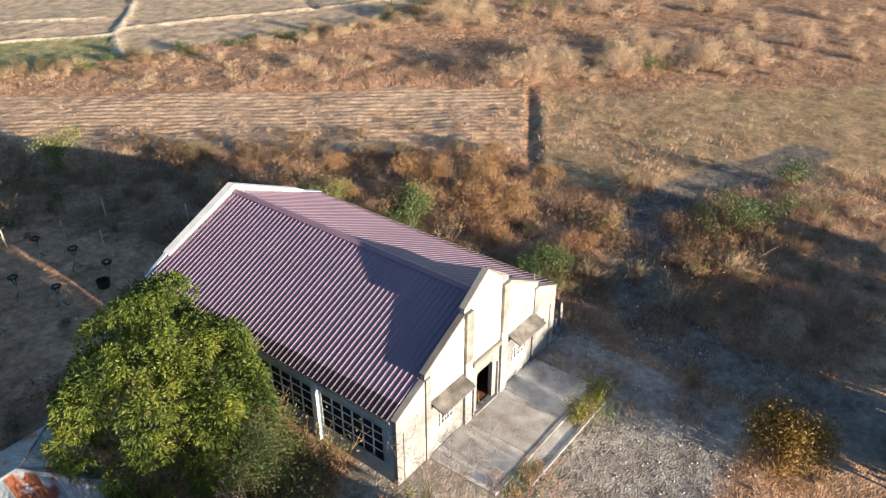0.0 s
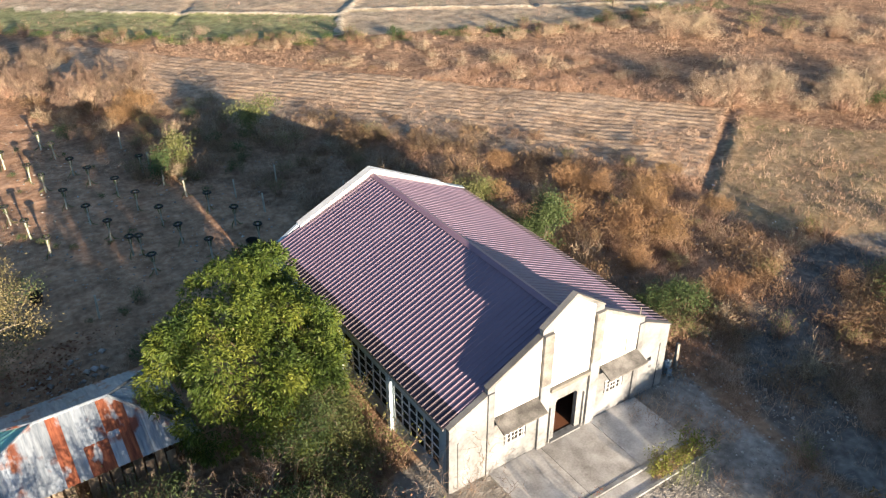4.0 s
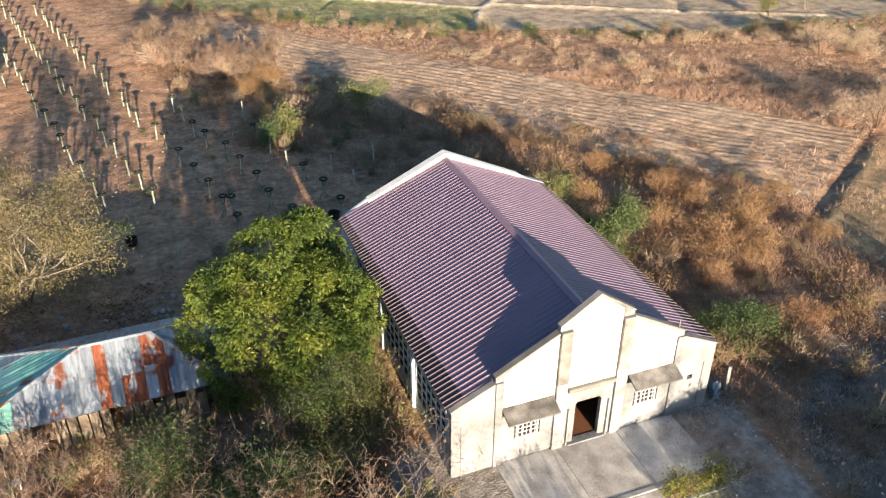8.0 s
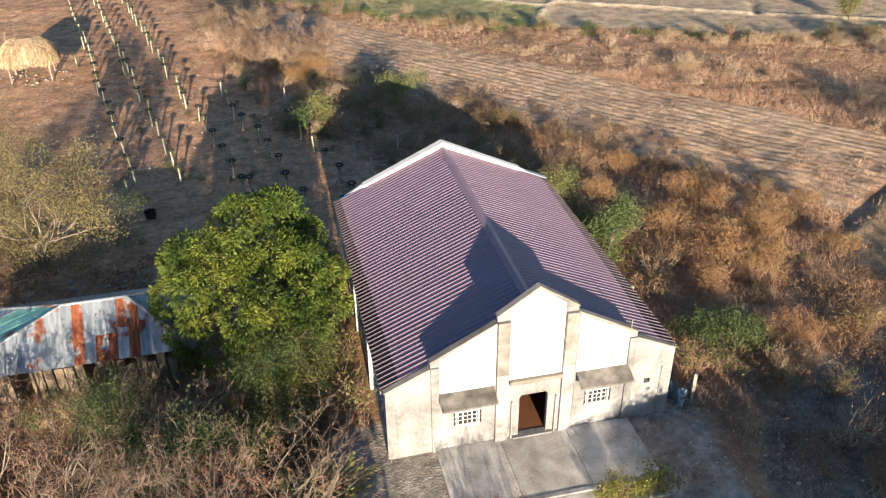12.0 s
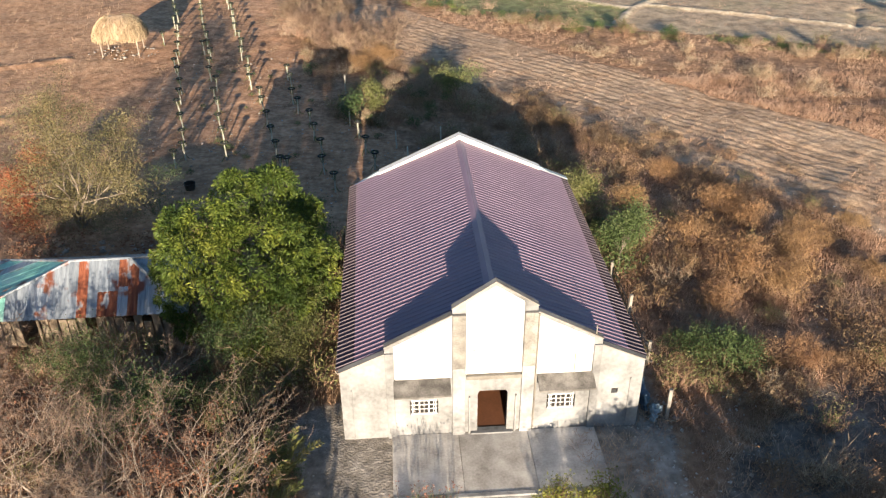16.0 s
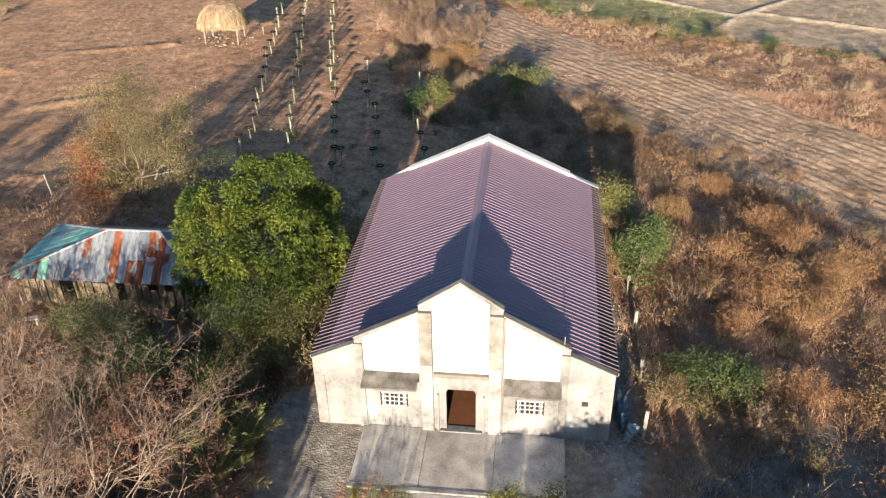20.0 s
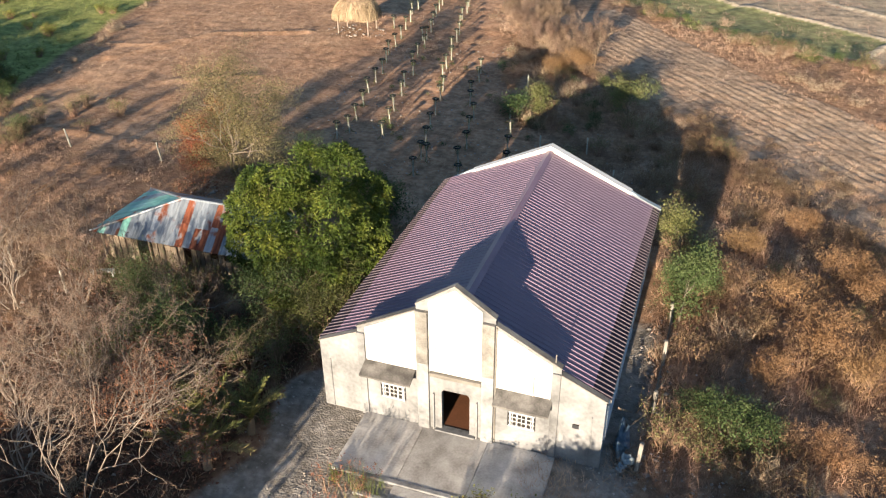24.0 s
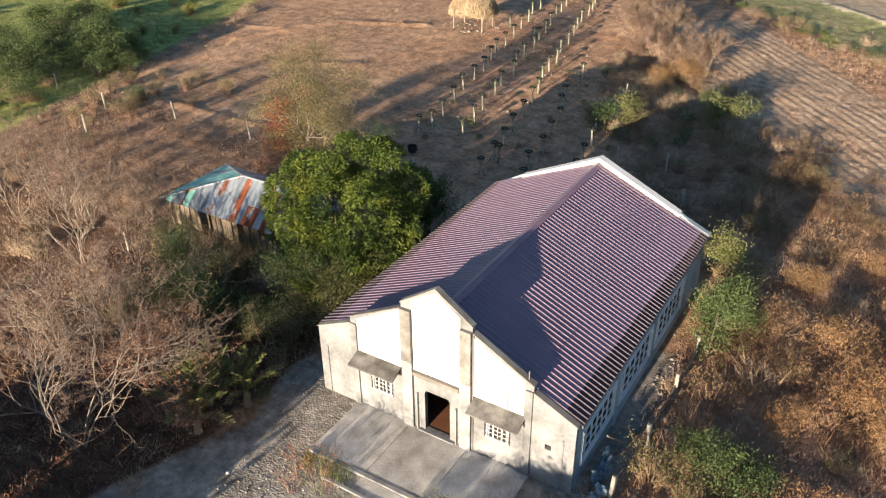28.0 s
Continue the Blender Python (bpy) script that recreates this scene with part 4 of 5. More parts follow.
tree("dark_tree", pose(-21.4, 24.0, 0), "low dark olive tree behind the shed", 14, 4, 1.3, 0.05, 4, 0.6, 0.4, M_BARK, M_GREEN, 12, (0.12, 0.05), 0.3, kids=2, stems=2, skirt=0.3)
tree("green_tree", pose(-15.8, 0.2, 0), "feathery green tree among bare trees", 21, 7, 2.0, 0.11, 4, 0.62, 0.45, M_BARK, M_GREEN, 18, (0.16, 0.055), 0.42)
tree("green_tree", pose(-19.2, 2.0, 0), "feathery green tree near the tin shed", 23, 6, 2.1, 0.11, 4, 0.65, 0.3, M_BARK, M_GREEN, 26, (0.12, 0.04), 0.42)
bare_tree(pose(-17.4, 1.4, 0), "leafless pale tree with crooked limbs before the shed", 640, 1.9, 0.05, 5, 3, 0.65, 0.3, 1, 0.4)
tree("spreading_tree", pose(-12.2, 1.0, 0), "low flat-crowned tree with sparse olive leaves", 622, 3, 1.35, 0.055, 4, 0.85, 0.05, M_BARK, M_OLIVE, 5, (0.12, 0.035), 0.24, kids=2, stems=5)
tree("green_tree", pose(-10.9, 16.2, 0), "slender bright green tree behind the mango", 624, 6, 2.2, 0.08, 4, 0.5, 0.6, M_BARK, M_GREEN, 7, (0.16, 0.07), 0.3)
tree("green_tree", pose(25.4, -3.5, 0), "small leafy green tree beside the track", 625, 4, 1.35, 0.06, 4, 0.7, 0.25, M_BARK, M_GREEN, 7, (0.15, 0.06), 0.35, kids=2, stems=3)
tree("thorn_tree", pose(-9.7, 3.9, 0), "small spreading tree beside the chapel wall", 26, 5, 1.7, 0.07, 4, 0.75, 0.2, M_PALEBARK, M_OLIVE, 22, (0.12, 0.04), 0.36)
tree("thorn_tree", pose(-8.9, 6.4, 0), "slender olive tree against the chapel wall", 28, 5, 1.8, 0.07, 4, 0.7, 0.25, M_PALEBARK, M_OLIVE, 22, (0.12, 0.04), 0.36)
tree("leafy_tree", pose(-12.6, 4.6, 0), "dark green tree below the mango", 27, 6, 2.4, 0.10, 4, 0.65, 0.3, M_BARK, M_GREEN, 18, (0.13, 0.036), 0.4)
for k, (x, y, h) in enumerate(((-14.2, -9.6, 2.5), (-18.8, -3.6, 2.2), (-12.6, -4.6, 1.7), (-21.2, 0.8, 1.9), (-18.2, -9.0, 2.3), (-24.6, 2.6, 2.0), (-16.0, -3.4, 1.8), (-22.2, -5.2, 2.1), (-31.6, 3.4, 2.0), (-36.0, 9.0, 1.8), (-41.0, 6.6, 2.0), (-34.6, 5.4, 2.2), (-28.8, 1.4, 2.0), (-38.2, 3.0, 2.0), (-27.4, 6.6, 1.7), (-45.0, 3.8, 1.9))):
    bare_tree(pose(x, y, 0), "leafless grey-brown tree with crooked branches", 531 + k, h * (1.2 if k == 0 else 1.0), 0.045, 5 if k in (0, 1, 2, 4, 6) else 4, 4, 0.6, 0.2, 2 if k in (0, 1, 2, 4, 6) else 4, 0.5, leafm=M_REDLEAF if k == 2 else None)

nest = thing("withered_spray", pose(-14.0, 7.9, 7.35), "pale withered spray of leaves in the mango crown", "leaves")
nr = np.random.default_rng(77)
nv, nf = leaves(nr, nr.normal(size=(150, 3)) * (0.24, 0.2, 0.16), nr.normal(size=(150, 3)), 0.16, 0.06)
arrays("foliage", nv, nf, M_FADED, nest)
nv, nf = tube([(1.5, 1.7, -3.2), (0.6, 0.7, -1.2), (0, 0, 0)], [0.05, 0.03, 0.015], 4)
arrays("twig", nv, nf, M_BARK, nest)

# shrub kinds, copied over the land
P = dict(
    dry=[mound(50 + i, 1.25, (1.15, 0.9, 1.4)[i], M_DRYLEAF, 110, 6, "dry_shrub", "withered golden-brown shrub in dry grass", (0.15, 0.026), 40) for i in range(3)],
    bare=[shrub(60 + i, 1.5, 1.7, 44, M_REDLEAF, 40, (0.09, 0.045), M_PALETWIG, "bare_shrub", "leafless brown shrub of bare twigs", up=0.42, fork=3) for i in range(2)],
    green=[mound(70 + i, 1.0, 1.35, M_GREEN, 110, 8, "green_shrub", "bushy green shrub among dry grass", (0.10, 0.052), 26) for i in range(2)],
    olive=[shrub(80 + i, 1.1, 1.6, 60, M_OLIVE, 560, (0.12, 0.038), M_TWIG, "olive_shrub", "thin yellowish olive shrub on dry ground") for i in range(2)],
    lime=[shrub(95 + i, 0.75, 0.95, 50, M_LIME, 640, (0.11, 0.06), M_TWIG, "yard_shrub", "round yellow-green shrub at the porch edge") for i in range(2)],
    rust=[mound(120 + i, 2.0, 1.9, M_RUSTLEAF, 420, 12, "rusty_shrub", "broad withered shrub thick with rust-orange leaves") for i in range(2)],
    bush=[mound(130, 1.9, 2.0, M_GREEN, 420, 10, "green_bush", "broad leafy green bush beside the chapel yard", (0.11, 0.05))],
    twig=[mound(140 + i, 1.9, 2.3, M_PALETWIG, 300, 9, "leafless_bush", "domed leafless bush of fine pale twigs", (0.42, 0.013)) for i in range(2)],
    weed=[shrub(150 + i, 0.9, 1.7, 9, M_REDLEAF, 70, (0.16, 0.05), M_TWIG, "red_weed", "tall thin weed with reddish leaves", "weed", up=0.75) for i in range(2)],
    gold=[mound(90, 1.5, 2.2, M_YELLEAF, 600, 13, "golden_shrub", "round shrub with golden yellow leaves", (0.11, 0.042))],
)


def scatter(kind, n, inside, size, seed, area):
    r = np.random.default_rng(seed)
    made = tries = 0
    while made < n and tries < n * 40:
        tries += 1
        x, y = r.uniform(area[0], area[1]), r.uniform(area[2], area[3])
        if r.random() > inside(x, y):
            continue
        s = r.uniform(*size)
        place(P[kind][int(r.integers(len(P[kind])))], x, y, s, r.uniform(0, 360), r.uniform(0.8, 1.2))
        made += 1


RUST = ((15.5, 16.6, 1.1), (17.8, 13.0, 1.15), (19.6, 10.4, 1.0), (18.6, 21.2, 1.0), (22.9, 16.0, 1.0), (21.2, 14.4, 0.9), (17.4, 4.1, 0.75), (14.6, 9.0, 0.8), (20.4, 18.6, 0.9), (-5.6, 56.4, 1.2), (-7.6, 55.0, 0.9), (12.4, 22.6, 0.8), (16.2, 27.0, 0.8), (24.6, 11.0, 0.8), (26.8, 17.6, 0.7))


def scrub_density(x, y):
    """Thick scrub between the chapel and the furrows."""
    z = zones(x, y)
    s, w = along(x, y)
    free = 1 - np.clip(z["furrow"] + z["soil"] + z["gravel"] + 0.8 * z["track"] + z["meadow"], 0, 1)
    return float(free * (abs(x) > 8.6 or y > 20.5 or y < -3) * (x > 11.5 or y > 8 or y < -8) * (min(math.hypot(x - q[0], y - q[1]) for q in RUST) > 2.3) * (s < -13) * (1 - (s > -21) * (50 < w < 58)))


scatter("dry", 88, scrub_density, (0.7, 1.5), 1, (8, 34, -6, 48))
scatter("bare", 60, scrub_density, (0.5, 1.0), 2, (7, 42, -14, 46))
scatter("olive", 26, scrub_density, (0.5, 0.9), 3, (8, 40, -12, 46))
back = lambda x, y: float((x + 0.235 * (y - 33) > -7.5) * (along(x, y)[0] < -14) * (zones(x, y)["soil"] < 0.5))
scatter("dry", 68, back, (0.7, 1.3), 4, (-14, 11, 22, 64))
scatter("bare", 64, back, (0.6, 1.1), 5, (-16, 11, 21, 66))
scatter("olive", 16, back, (0.6, 1.0), 28, (-10, 11, 22, 56))
scatter("green", 22, lambda x, y: zones(x, y)["soil"], (0.22, 0.45), 29, (-24, -2, 22, 56))
scatter("green", 14, back, (0.5, 1.0), 16, (-14, 6, 36, 62))
lower = lambda x, y: float(-17 < along(x, y)[0] < -10.5 and along(x, y)[1] < 52) * zones(x, y)["furrow"]
scatter("dry", 28, lower, (0.35, 0.8), 20, (-2, 60, 0, 60))
scatter("bare", 16, lower, (0.3, 0.6), 21, (-2, 60, 0, 60))
scatter("dry", 24, lambda x, y: 1.0 - zones(x, y)["track"], (0.6, 1.1), 19, (12.5, 28, -9, 5))
scatter("dry", 22, lambda x, y: 1.0 - zones(x, y)["gravel"], (0.3, 0.7), 22, (9.5, 30, -15, -3))
scatter("bare", 12, lambda x, y: 1.0 - zones(x, y)["gravel"], (0.3, 0.6), 23, (9.5, 30, -15, -3))
# strip beyond the furrows
strip = lambda lo, hi: (lambda x, y: float(lo < along(x, y)[0] < hi))
scatter("bare", 44, strip(2.0, 12.0), (0.5, 1.1), 6, (8, 80, 0, 80))
scatter("dry", 26, strip(1.5, 10.0), (0.4, 0.8), 7, (6, 80, 0, 80))
rim = lambda lo, hi: (lambda x, y: float(lo < y - weed_y(x) < hi and along(x, y)[0] > 2.5))
scatter("olive", 34, rim(-3.5, 0.5), (0.5, 1.0), 8, (-24, 75, 30, 110))
scatter("green", 46, rim(-2.0, 1.0), (0.4, 0.9), 9, (-16, 70, 30, 100))
scatter("bare", 40, rim(-5.0, -0.5), (0.5, 1.0), 17, (-20, 60, 30, 105))
scatter("dry", 16, rim(-5.0, -0.5), (0.4, 0.8), 24, (-20, 60, 30, 105))
scatter("bare", 54, lambda x, y: float(2 < along(x, y)[0] < 42 and along(x, y)[1] > 48), (0.6, 1.3), 18, (40, 110, -30, 60))
# overgrown left side and the front
scatter("bare", 8, lambda x, y: 1.0, (0.5, 0.9), 10, (-24, -9.5, -14, 5))
scatter("bare", 34, lambda x, y: 1.0, (0.6, 1.1), 27, (-48, -22, -10, 9))
scatter("olive", 18, lambda x, y: 1.0, (0.5, 1.0), 11, (-22, -10, -2, 8))
for x, y, s in RUST:
    place(P["rust"][int(10 * x) % 2], x, y, s)
for x, y, s in ((12.6, 3.6, 1.1), (11.2, 4.8, 0.8), (13.9, 4.3, 0.75), (9.9, 15.7, 0.95), (9.8, 18.0, 0.7), (-58.6, 29.6, 1.0), (-61.4, 31.4, 1.2), (-60, 27, 1.1), (-64, 28.5, 1.3), (-62, 22.5, 1.2), (-66, 24, 1.5), (-69, 20, 1.6), (-70, 35, 1.5), (-73, 30, 1.6), (-50.1, 23.7, 0.75), (-60, 18, 1.3), (-64, 19, 1.6), (-67, 23.5, 1.5), (-70.5, 24.5, 1.7), (-66, 30, 1.4), (-63, 34, 1.1), (-68, 33, 1.5), (-75, 26, 1.8), (-77, 34.5, 1.8), (-78, 40, 1.6), (-16.2, 1.8, 1.0), (-19.6, 4.6, 1.0), (-13.4, 2.0, 0.9)):
    place(P["bush"][0], x, y, s)
scatter("green", 18, lambda x, y: 1.0, (0.5, 0.9), 12, (-20, -8.6, -4, 8))
scatter("lime", 60, lambda x, y: zones(x, y)["weeds"] * float(y > 32), (0.7, 1.3), 13, (-110, -58, 30, 95))
scatter("green", 14, lambda x, y: zones(x, y)["weeds"], (0.7, 1.3), 25, (-85, -55, 12, 36))
scatter("bare", 30, lambda x, y: float(55.5 < -(x + 0.29 * (y - 28)) < 58.0), (0.4, 0.7), 26, (-80, -50, 18, 80))
scatter("olive", 20, lambda x, y: float(zones(x, y)["weeds"] < 0.6), (0.5, 1.0), 14, (-62, -44, 14, 32))
scatter("dry", 24, lambda x, y: 1.0, (0.4, 0.8), 15, (-60, -26, 0, 24))
# shrubs near x -8.2, y 10 to 17 are added to block sun
for x, y, k, s in ((-26, 5.6, "olive", 1.3), (-23.6, 6.2, "green", 1.0), (-21, 5.8, "olive", 1.4), (-19, 6.6, "olive", 1.3), (-12.2, 18.8, "green", 0.8), (-14.4, 24.0, "green", 0.6), (-9.8, 24.2, "green", 0.5), (-16.0, 18.2, "green", 0.6), (-8.7, 3.2, "olive", 1.5), (-8.9, 7.2, "olive", 1.6), (-9.0, 4.8, "green", 1.2), (11.4, 2.2, "olive", 0.9), (9.7, 2.7, "olive", 1.2), (-8.1, 13.0, "olive", 1.5), (-8.3, 16.2, "olive", 1.5), (-8.2, 10.6, "green", 1.4), (9.3, 13.5, "green", 1.6), (9.2, 14.6, "olive", 1.4), (8.9, 16.4, "green", 1.2),
                   (8.9, 19.4, "olive", 1.5), (9.6, 20.6, "olive", 1.1), (4.4, -4.5, "lime", 1.15), (3.6, -4.5, "lime", 0.8), (2.4, -4.45, "lime", 1.05), (1.9, -4.6, "lime", 0.7), (-4.2, -4.6, "lime", 0.5), (-3.0, -4.7, "olive", 0.35),
                   (5.4, -13.8, "gold", 1.45), (27.0, -4.6, "green", 1.6), (28.0, -5.5, "green", 1.5), (26.8, -2.6, "olive", 1.4), (31.5, -6.5, "green", 1.3), (35.5, -5.0, "green", 1.9), (49.0, 23.5, "twig", 1.29), (45.2, 25.6, "twig", 1.50),
                   (55.0, 20.0, "twig", 1.36), (58.0, 17.5, "twig", 1.22), (62.0, 13.5, "twig", 1.16), (66.0, 8.0, "twig", 1.02), (-8.6, 60.4, "twig", 1.3), (-12.2, 66.6, "twig", 1.4), (-5.6, 60.2, "twig", 1.1), (-14.8, 68.8, "twig", 1.3), (42.6, 27.2, "twig", 1.2), (52.4, 18.6, "twig", 1.4), (60.6, 11.6, "twig", 1.4), (57.4, 45.4, "twig", 1.5), (60.5, 43.0, "twig", 1.3), (79.8, 29.5, "twig", 1.6), (85.3, 20.5, "twig", 1.5), (75, 34, "twig", 1.4), (66, 40, "olive", 1.9), (70, 37, "olive", 1.7), (55.5, 16.0, "green", 1.5), (52.0, 27.5, "twig", 1.1), (70.0, 12.0, "twig", 1.2), (76.0, 6.0, "twig", 1.2), (64.0, 22.0, "twig", 1.0), (-4.2, -5.3, "weed", 0.9), (-3.3, -5.2, "weed", 1.0), (-2.4, -5.4, "weed", 0.8), (-3.8, -6.2, "weed", 0.9), (16.0, -1.0, "olive", 0.9), (14.5, -4.0, "bare", 1.2), (16.0, 4.0, "dry", 0.9), (21.0, -6.0, "bare", 1.3)):
    place(P[k][0], x, y, s)
for k in P:
    for t in P[k]:
        drop_thing(t)

# smaller trees here and there
tree("green_tree", pose(1.9, 43.9, 0), "small olive tree in the chapel's shade", 41, 4, 1.7, 0.07, 4, 0.75, 0.25, M_BARK, M_OLIVE, 9, (0.17, 0.08), 0.35)
tree("yellow_tree", pose(-5.2, 41.6, 0), "thin young tree with yellowish leaves", 42, 3, 1.5, 0.05, 3, 0.6, 0.5, M_PALEBARK, M_OLIVE, 16, (0.18, 0.09), 0.3)
tree("green_tree", pose(-7.5, 40.0, 0), "low green tree beside the posts", 43, 3, 1.2, 0.05, 3, 0.7, 0.3, M_BARK, M_GREEN, 18, (0.16, 0.08), 0.35)
tree("side_tree", pose(9.4, 12.9, 0), "young green tree beside the chapel wall", 44, 4, 1.8, 0.07, 4, 0.55, 0.5, M_PALEBARK, M_GREEN, 22, (0.14, 0.06), 0.34)
tree("side_tree", pose(8.9, 19.8, 0), "young tree with yellow-green leaves", 45, 4, 1.8, 0.07, 3, 0.5, 0.6, M_PALEBARK, M_OLIVE, 44, (0.14, 0.06), 0.34)
for k, (x, y) in enumerate(((-7.2, 61.5), (-9.0, 59.5), (-13.3, 65.6), (-11.0, 67.5), (-4.0, 59.0), (-15.5, 70.0))):
    bare_tree(pose(x, y, 0), "leafless pale tree beyond the posts", 446 + k, 1.5, 0.036, 4, 5, 0.65, 0.3, 6, 0.7, material=M_PALETWIG)
for k, (x, y) in enumerate(((-62.5, 33), (-66, 31), (-61, 29.2), (-72, 38), (-68, 26), (-80, 34))):
    tree("green_tree", pose(x, y, 0), "leafy green tree at the field's edge", 55 + k, 5, 1.3, 0.08, 4, 0.7, 0.3, M_BARK, M_GREEN, 12, (0.2, 0.09), 0.4)
for k, (x, y) in enumerate(((70, 62), (62, 60), (84, 50))):
    tree("green_tree", pose(x, y, 0), "leafy green tree on a field bund", 65 + k, 5, 2.0, 0.1, 4, 0.6, 0.4, M_BARK, M_OLIVE, 14, (0.2, 0.09), 0.45)
# unseen trees in front of the yard, added to shade it
hedge = [(18.4, -26.0), (22.4, -25.2), (28.0, -26.4)] + [(x, -22.0 + 1.5 * math.sin(x)) for x in (-19.6, -17.4, -15, -12.4, -11.2, -9.8, -8.9, -7.8)] + [(x, -25.0 + 1.5 * math.sin(2 * x)) for x in (7.0, 9.0, 11.2, 13.4, 15.8)]
for k, (x, y) in enumerate(hedge):
    tree("roadside_tree", pose(x, y, 0), "unseen leafy olive tree added to shade the yard", 75 + k, 5, 1.15 if -9.5 < x < 0 else 1.5 + 0.15 * (k % 2) if x > 17 else 1.35 + 0.15 * (k % 3) if x > 6 else (1.7 if x < -14 else 1.45) + 0.18 * (k % 3), 0.1, 4, 0.7, 0.3, M_BARK, M_OLIVE, 8, (0.5, 0.34), 0.55)


# palm by the drive
def make_palm(x, y, n, seed, size, label):
    r = np.random.default_rng(seed)
    t = thing("palm", pose(x, y, 0), label, "palm")
    v, f = tube([(0, 0, -0.1), (0.05, 0, 0.5), (0.08, 0.05, 1.0)], [0.24, 0.2, 0.16], 8)
    arrays("trunk", v, f, M_BARK, t)
    for i in range(n):
        a = 2.4 * i + r.uniform(-0.2, 0.2)
        up = 3.2 * (1 - i / n) ** 1.2 + 0.6
        pts = []
        p, d = np.array((0.08, 0.05, 0.95)), unit(np.array((math.cos(a), math.sin(a), up)))
        for k in range(9):
            pts.append(p.copy())
            d = unit(d + np.array((0, 0, -0.035 - 0.022 * k)))
            p = p + d * size * 0.36 * r.uniform(0.9, 1.1)
        pts = np.array(pts)
        stem_v, stem_f = tube(pts, np.linspace(0.045, 0.01, len(pts)), 4)
        q = np.linspace(1.0, len(pts) - 1.01, 46)
        i0 = q.astype(int)
        w = (q - i0)[:, None]
        c = pts[i0] * (1 - w) + pts[i0 + 1] * w
        dr = unit(pts[i0 + 1] - pts[i0])
        side = unit(np.cross(dr, (0, 0, 1)))
        c2 = np.concatenate((c, c))
        dd = np.concatenate((side, -side)) + np.concatenate((dr, dr)) * 0.75 + np.array((0, 0, 0.12)) + r.normal(size=(92, 3)) * 0.06
        span = np.concatenate((np.sin(np.linspace(0.5, 2.9, 46)),) * 2)
        lv, lf = leaves(r, c2, dd, size * (0.16 + 0.36 * span[:, None]), 0.05)
        old = i > n - 4
        arrays("frond", np.concatenate((np.array(stem_v), lv)), np.concatenate((np.array(stem_f), lf + len(stem_v))), M_FADED if old else M_FROND, t, "withered pale frond" if old else "")


make_palm(-10.2, -5.9, 15, 5, 1.0, "young palm with yellowing green fronds")
make_palm(-9.5, -3.2, 12, 6, 0.8, "young palm with arching green fronds")
make_palm(-11.2, -4.2, 13, 7, 0.95, "young dark green palm under trees")


# ---- grass and litter ----
def sow(name, label, n, area, weight, height, width, material, seed, per=6, spread=0.12, lean=0.35):
    """Tufts of blades over an area, thick where weight is high."""
    r = np.random.default_rng(seed)
    x, y = r.uniform(area[0], area[1], n), r.uniform(area[2], area[3], n)
    keep = r.random(n) < weight(x, y)
    x, y = x[keep], y[keep]
    k = len(x)
    size = 0.6 + 0.9 * vnoise(x, y, seed + 1, 3.0)
    p = np.stack((x, y, ground_z(x, y) - 0.02), 1)
    p = np.repeat(p, per, 0)
    p[:, :2] += r.normal(size=(k * per, 2)) * spread
    h = height * np.repeat(size, per)[:, None]
    v, f = blades(r, p, h, width, lean)
    ob = arrays(name, v, f, material)
    tagged(ob, label, "grass", kind="stuff")


def off_house(x, y):
    return 1.0 - (np.abs(x) < 7.8) * (y > -4.6) * (y < 19.8)


def wild(x, y):
    z = zones(x, y)
    s, w = along(x, y)
    ditch = band(s, -21, 0, 0.6) * band(w - 0.145 * s, 54.7, 55.9, 0.3)
    under = band(x, -25, -7.5, 1) * band(y, -20, 7, 1)
    c = z["furrow"] + z["soil"] + z["gravel"] + z["track"] * 0.8 + z["paddy"] + z["stubble"] + 0.8 * z["meadow"] + z["weeds"] * 0.7
    clump = ramp01(vnoise(x, y, 21, 3.5) * 0.6 + vnoise(x, y, 22, 1.3) * 0.4, 0.32, 0.6)
    return np.clip(1 - c - 0.8 * under - ditch, 0, 1) * (0.15 + 0.85 * clump) * off_house(x, y)


sow("dry_grass", "tall withered straw-brown grass", 84000, (-60, 72, -16, 78), wild, 0.27, 0.024, M_STRAW, 101)
sow("rank_grass", "thick straw grass around the scrub", 26000, (7.8, 44, -14, 50), wild, 0.42, 0.03, M_STRAW, 102, 7, 0.2, 0.5)
sow("stubble_grass", "short dry stubble on the fields", 44000, (-62, 60, 10, 96), lambda x, y: np.clip(zones(x, y)["stubble"] * (np.sin((x + 0.235 * y) * 5.0) > -0.3) + 0.8 * zones(x, y)["furrow"] * (furrow_wave(x, y) > 0.45), 0, 1), 0.13, 0.03, M_STRAW, 103, 5, 0.1, 0.5)
sow("meadow_straw", "short withered meadow grass", 24000, (20, 76, -24, 40), lambda x, y: zones(x, y)["meadow"] * ramp01(vnoise(x, y, 32, 1.5), 0.3, 0.8), 0.1, 0.018, M_STRAW, 113, 5, 0.15, 0.6)
sow("meadow_grass", "short yellowing green meadow grass", 16000, (20, 76, -24, 40), lambda x, y: zones(x, y)["meadow"] * ramp01(vnoise(x, y, 31, 2.5) + ramp01(along(x, y)[1], 58, 80) * 0.3, 0.5, 0.85), 0.13, 0.02, M_GRASS, 104, 6, 0.15, 0.6)
sow("green_weeds", "rank green weeds along the bund", 22000, (-95, 45, 14, 100), lambda x, y: np.clip(0.6 * zones(x, y)["weeds"] + zones(x, y)["tufts"], 0, 1) * off_house(x, y), 0.4, 0.04, M_GRASS, 105, 6, 0.15, 0.5)
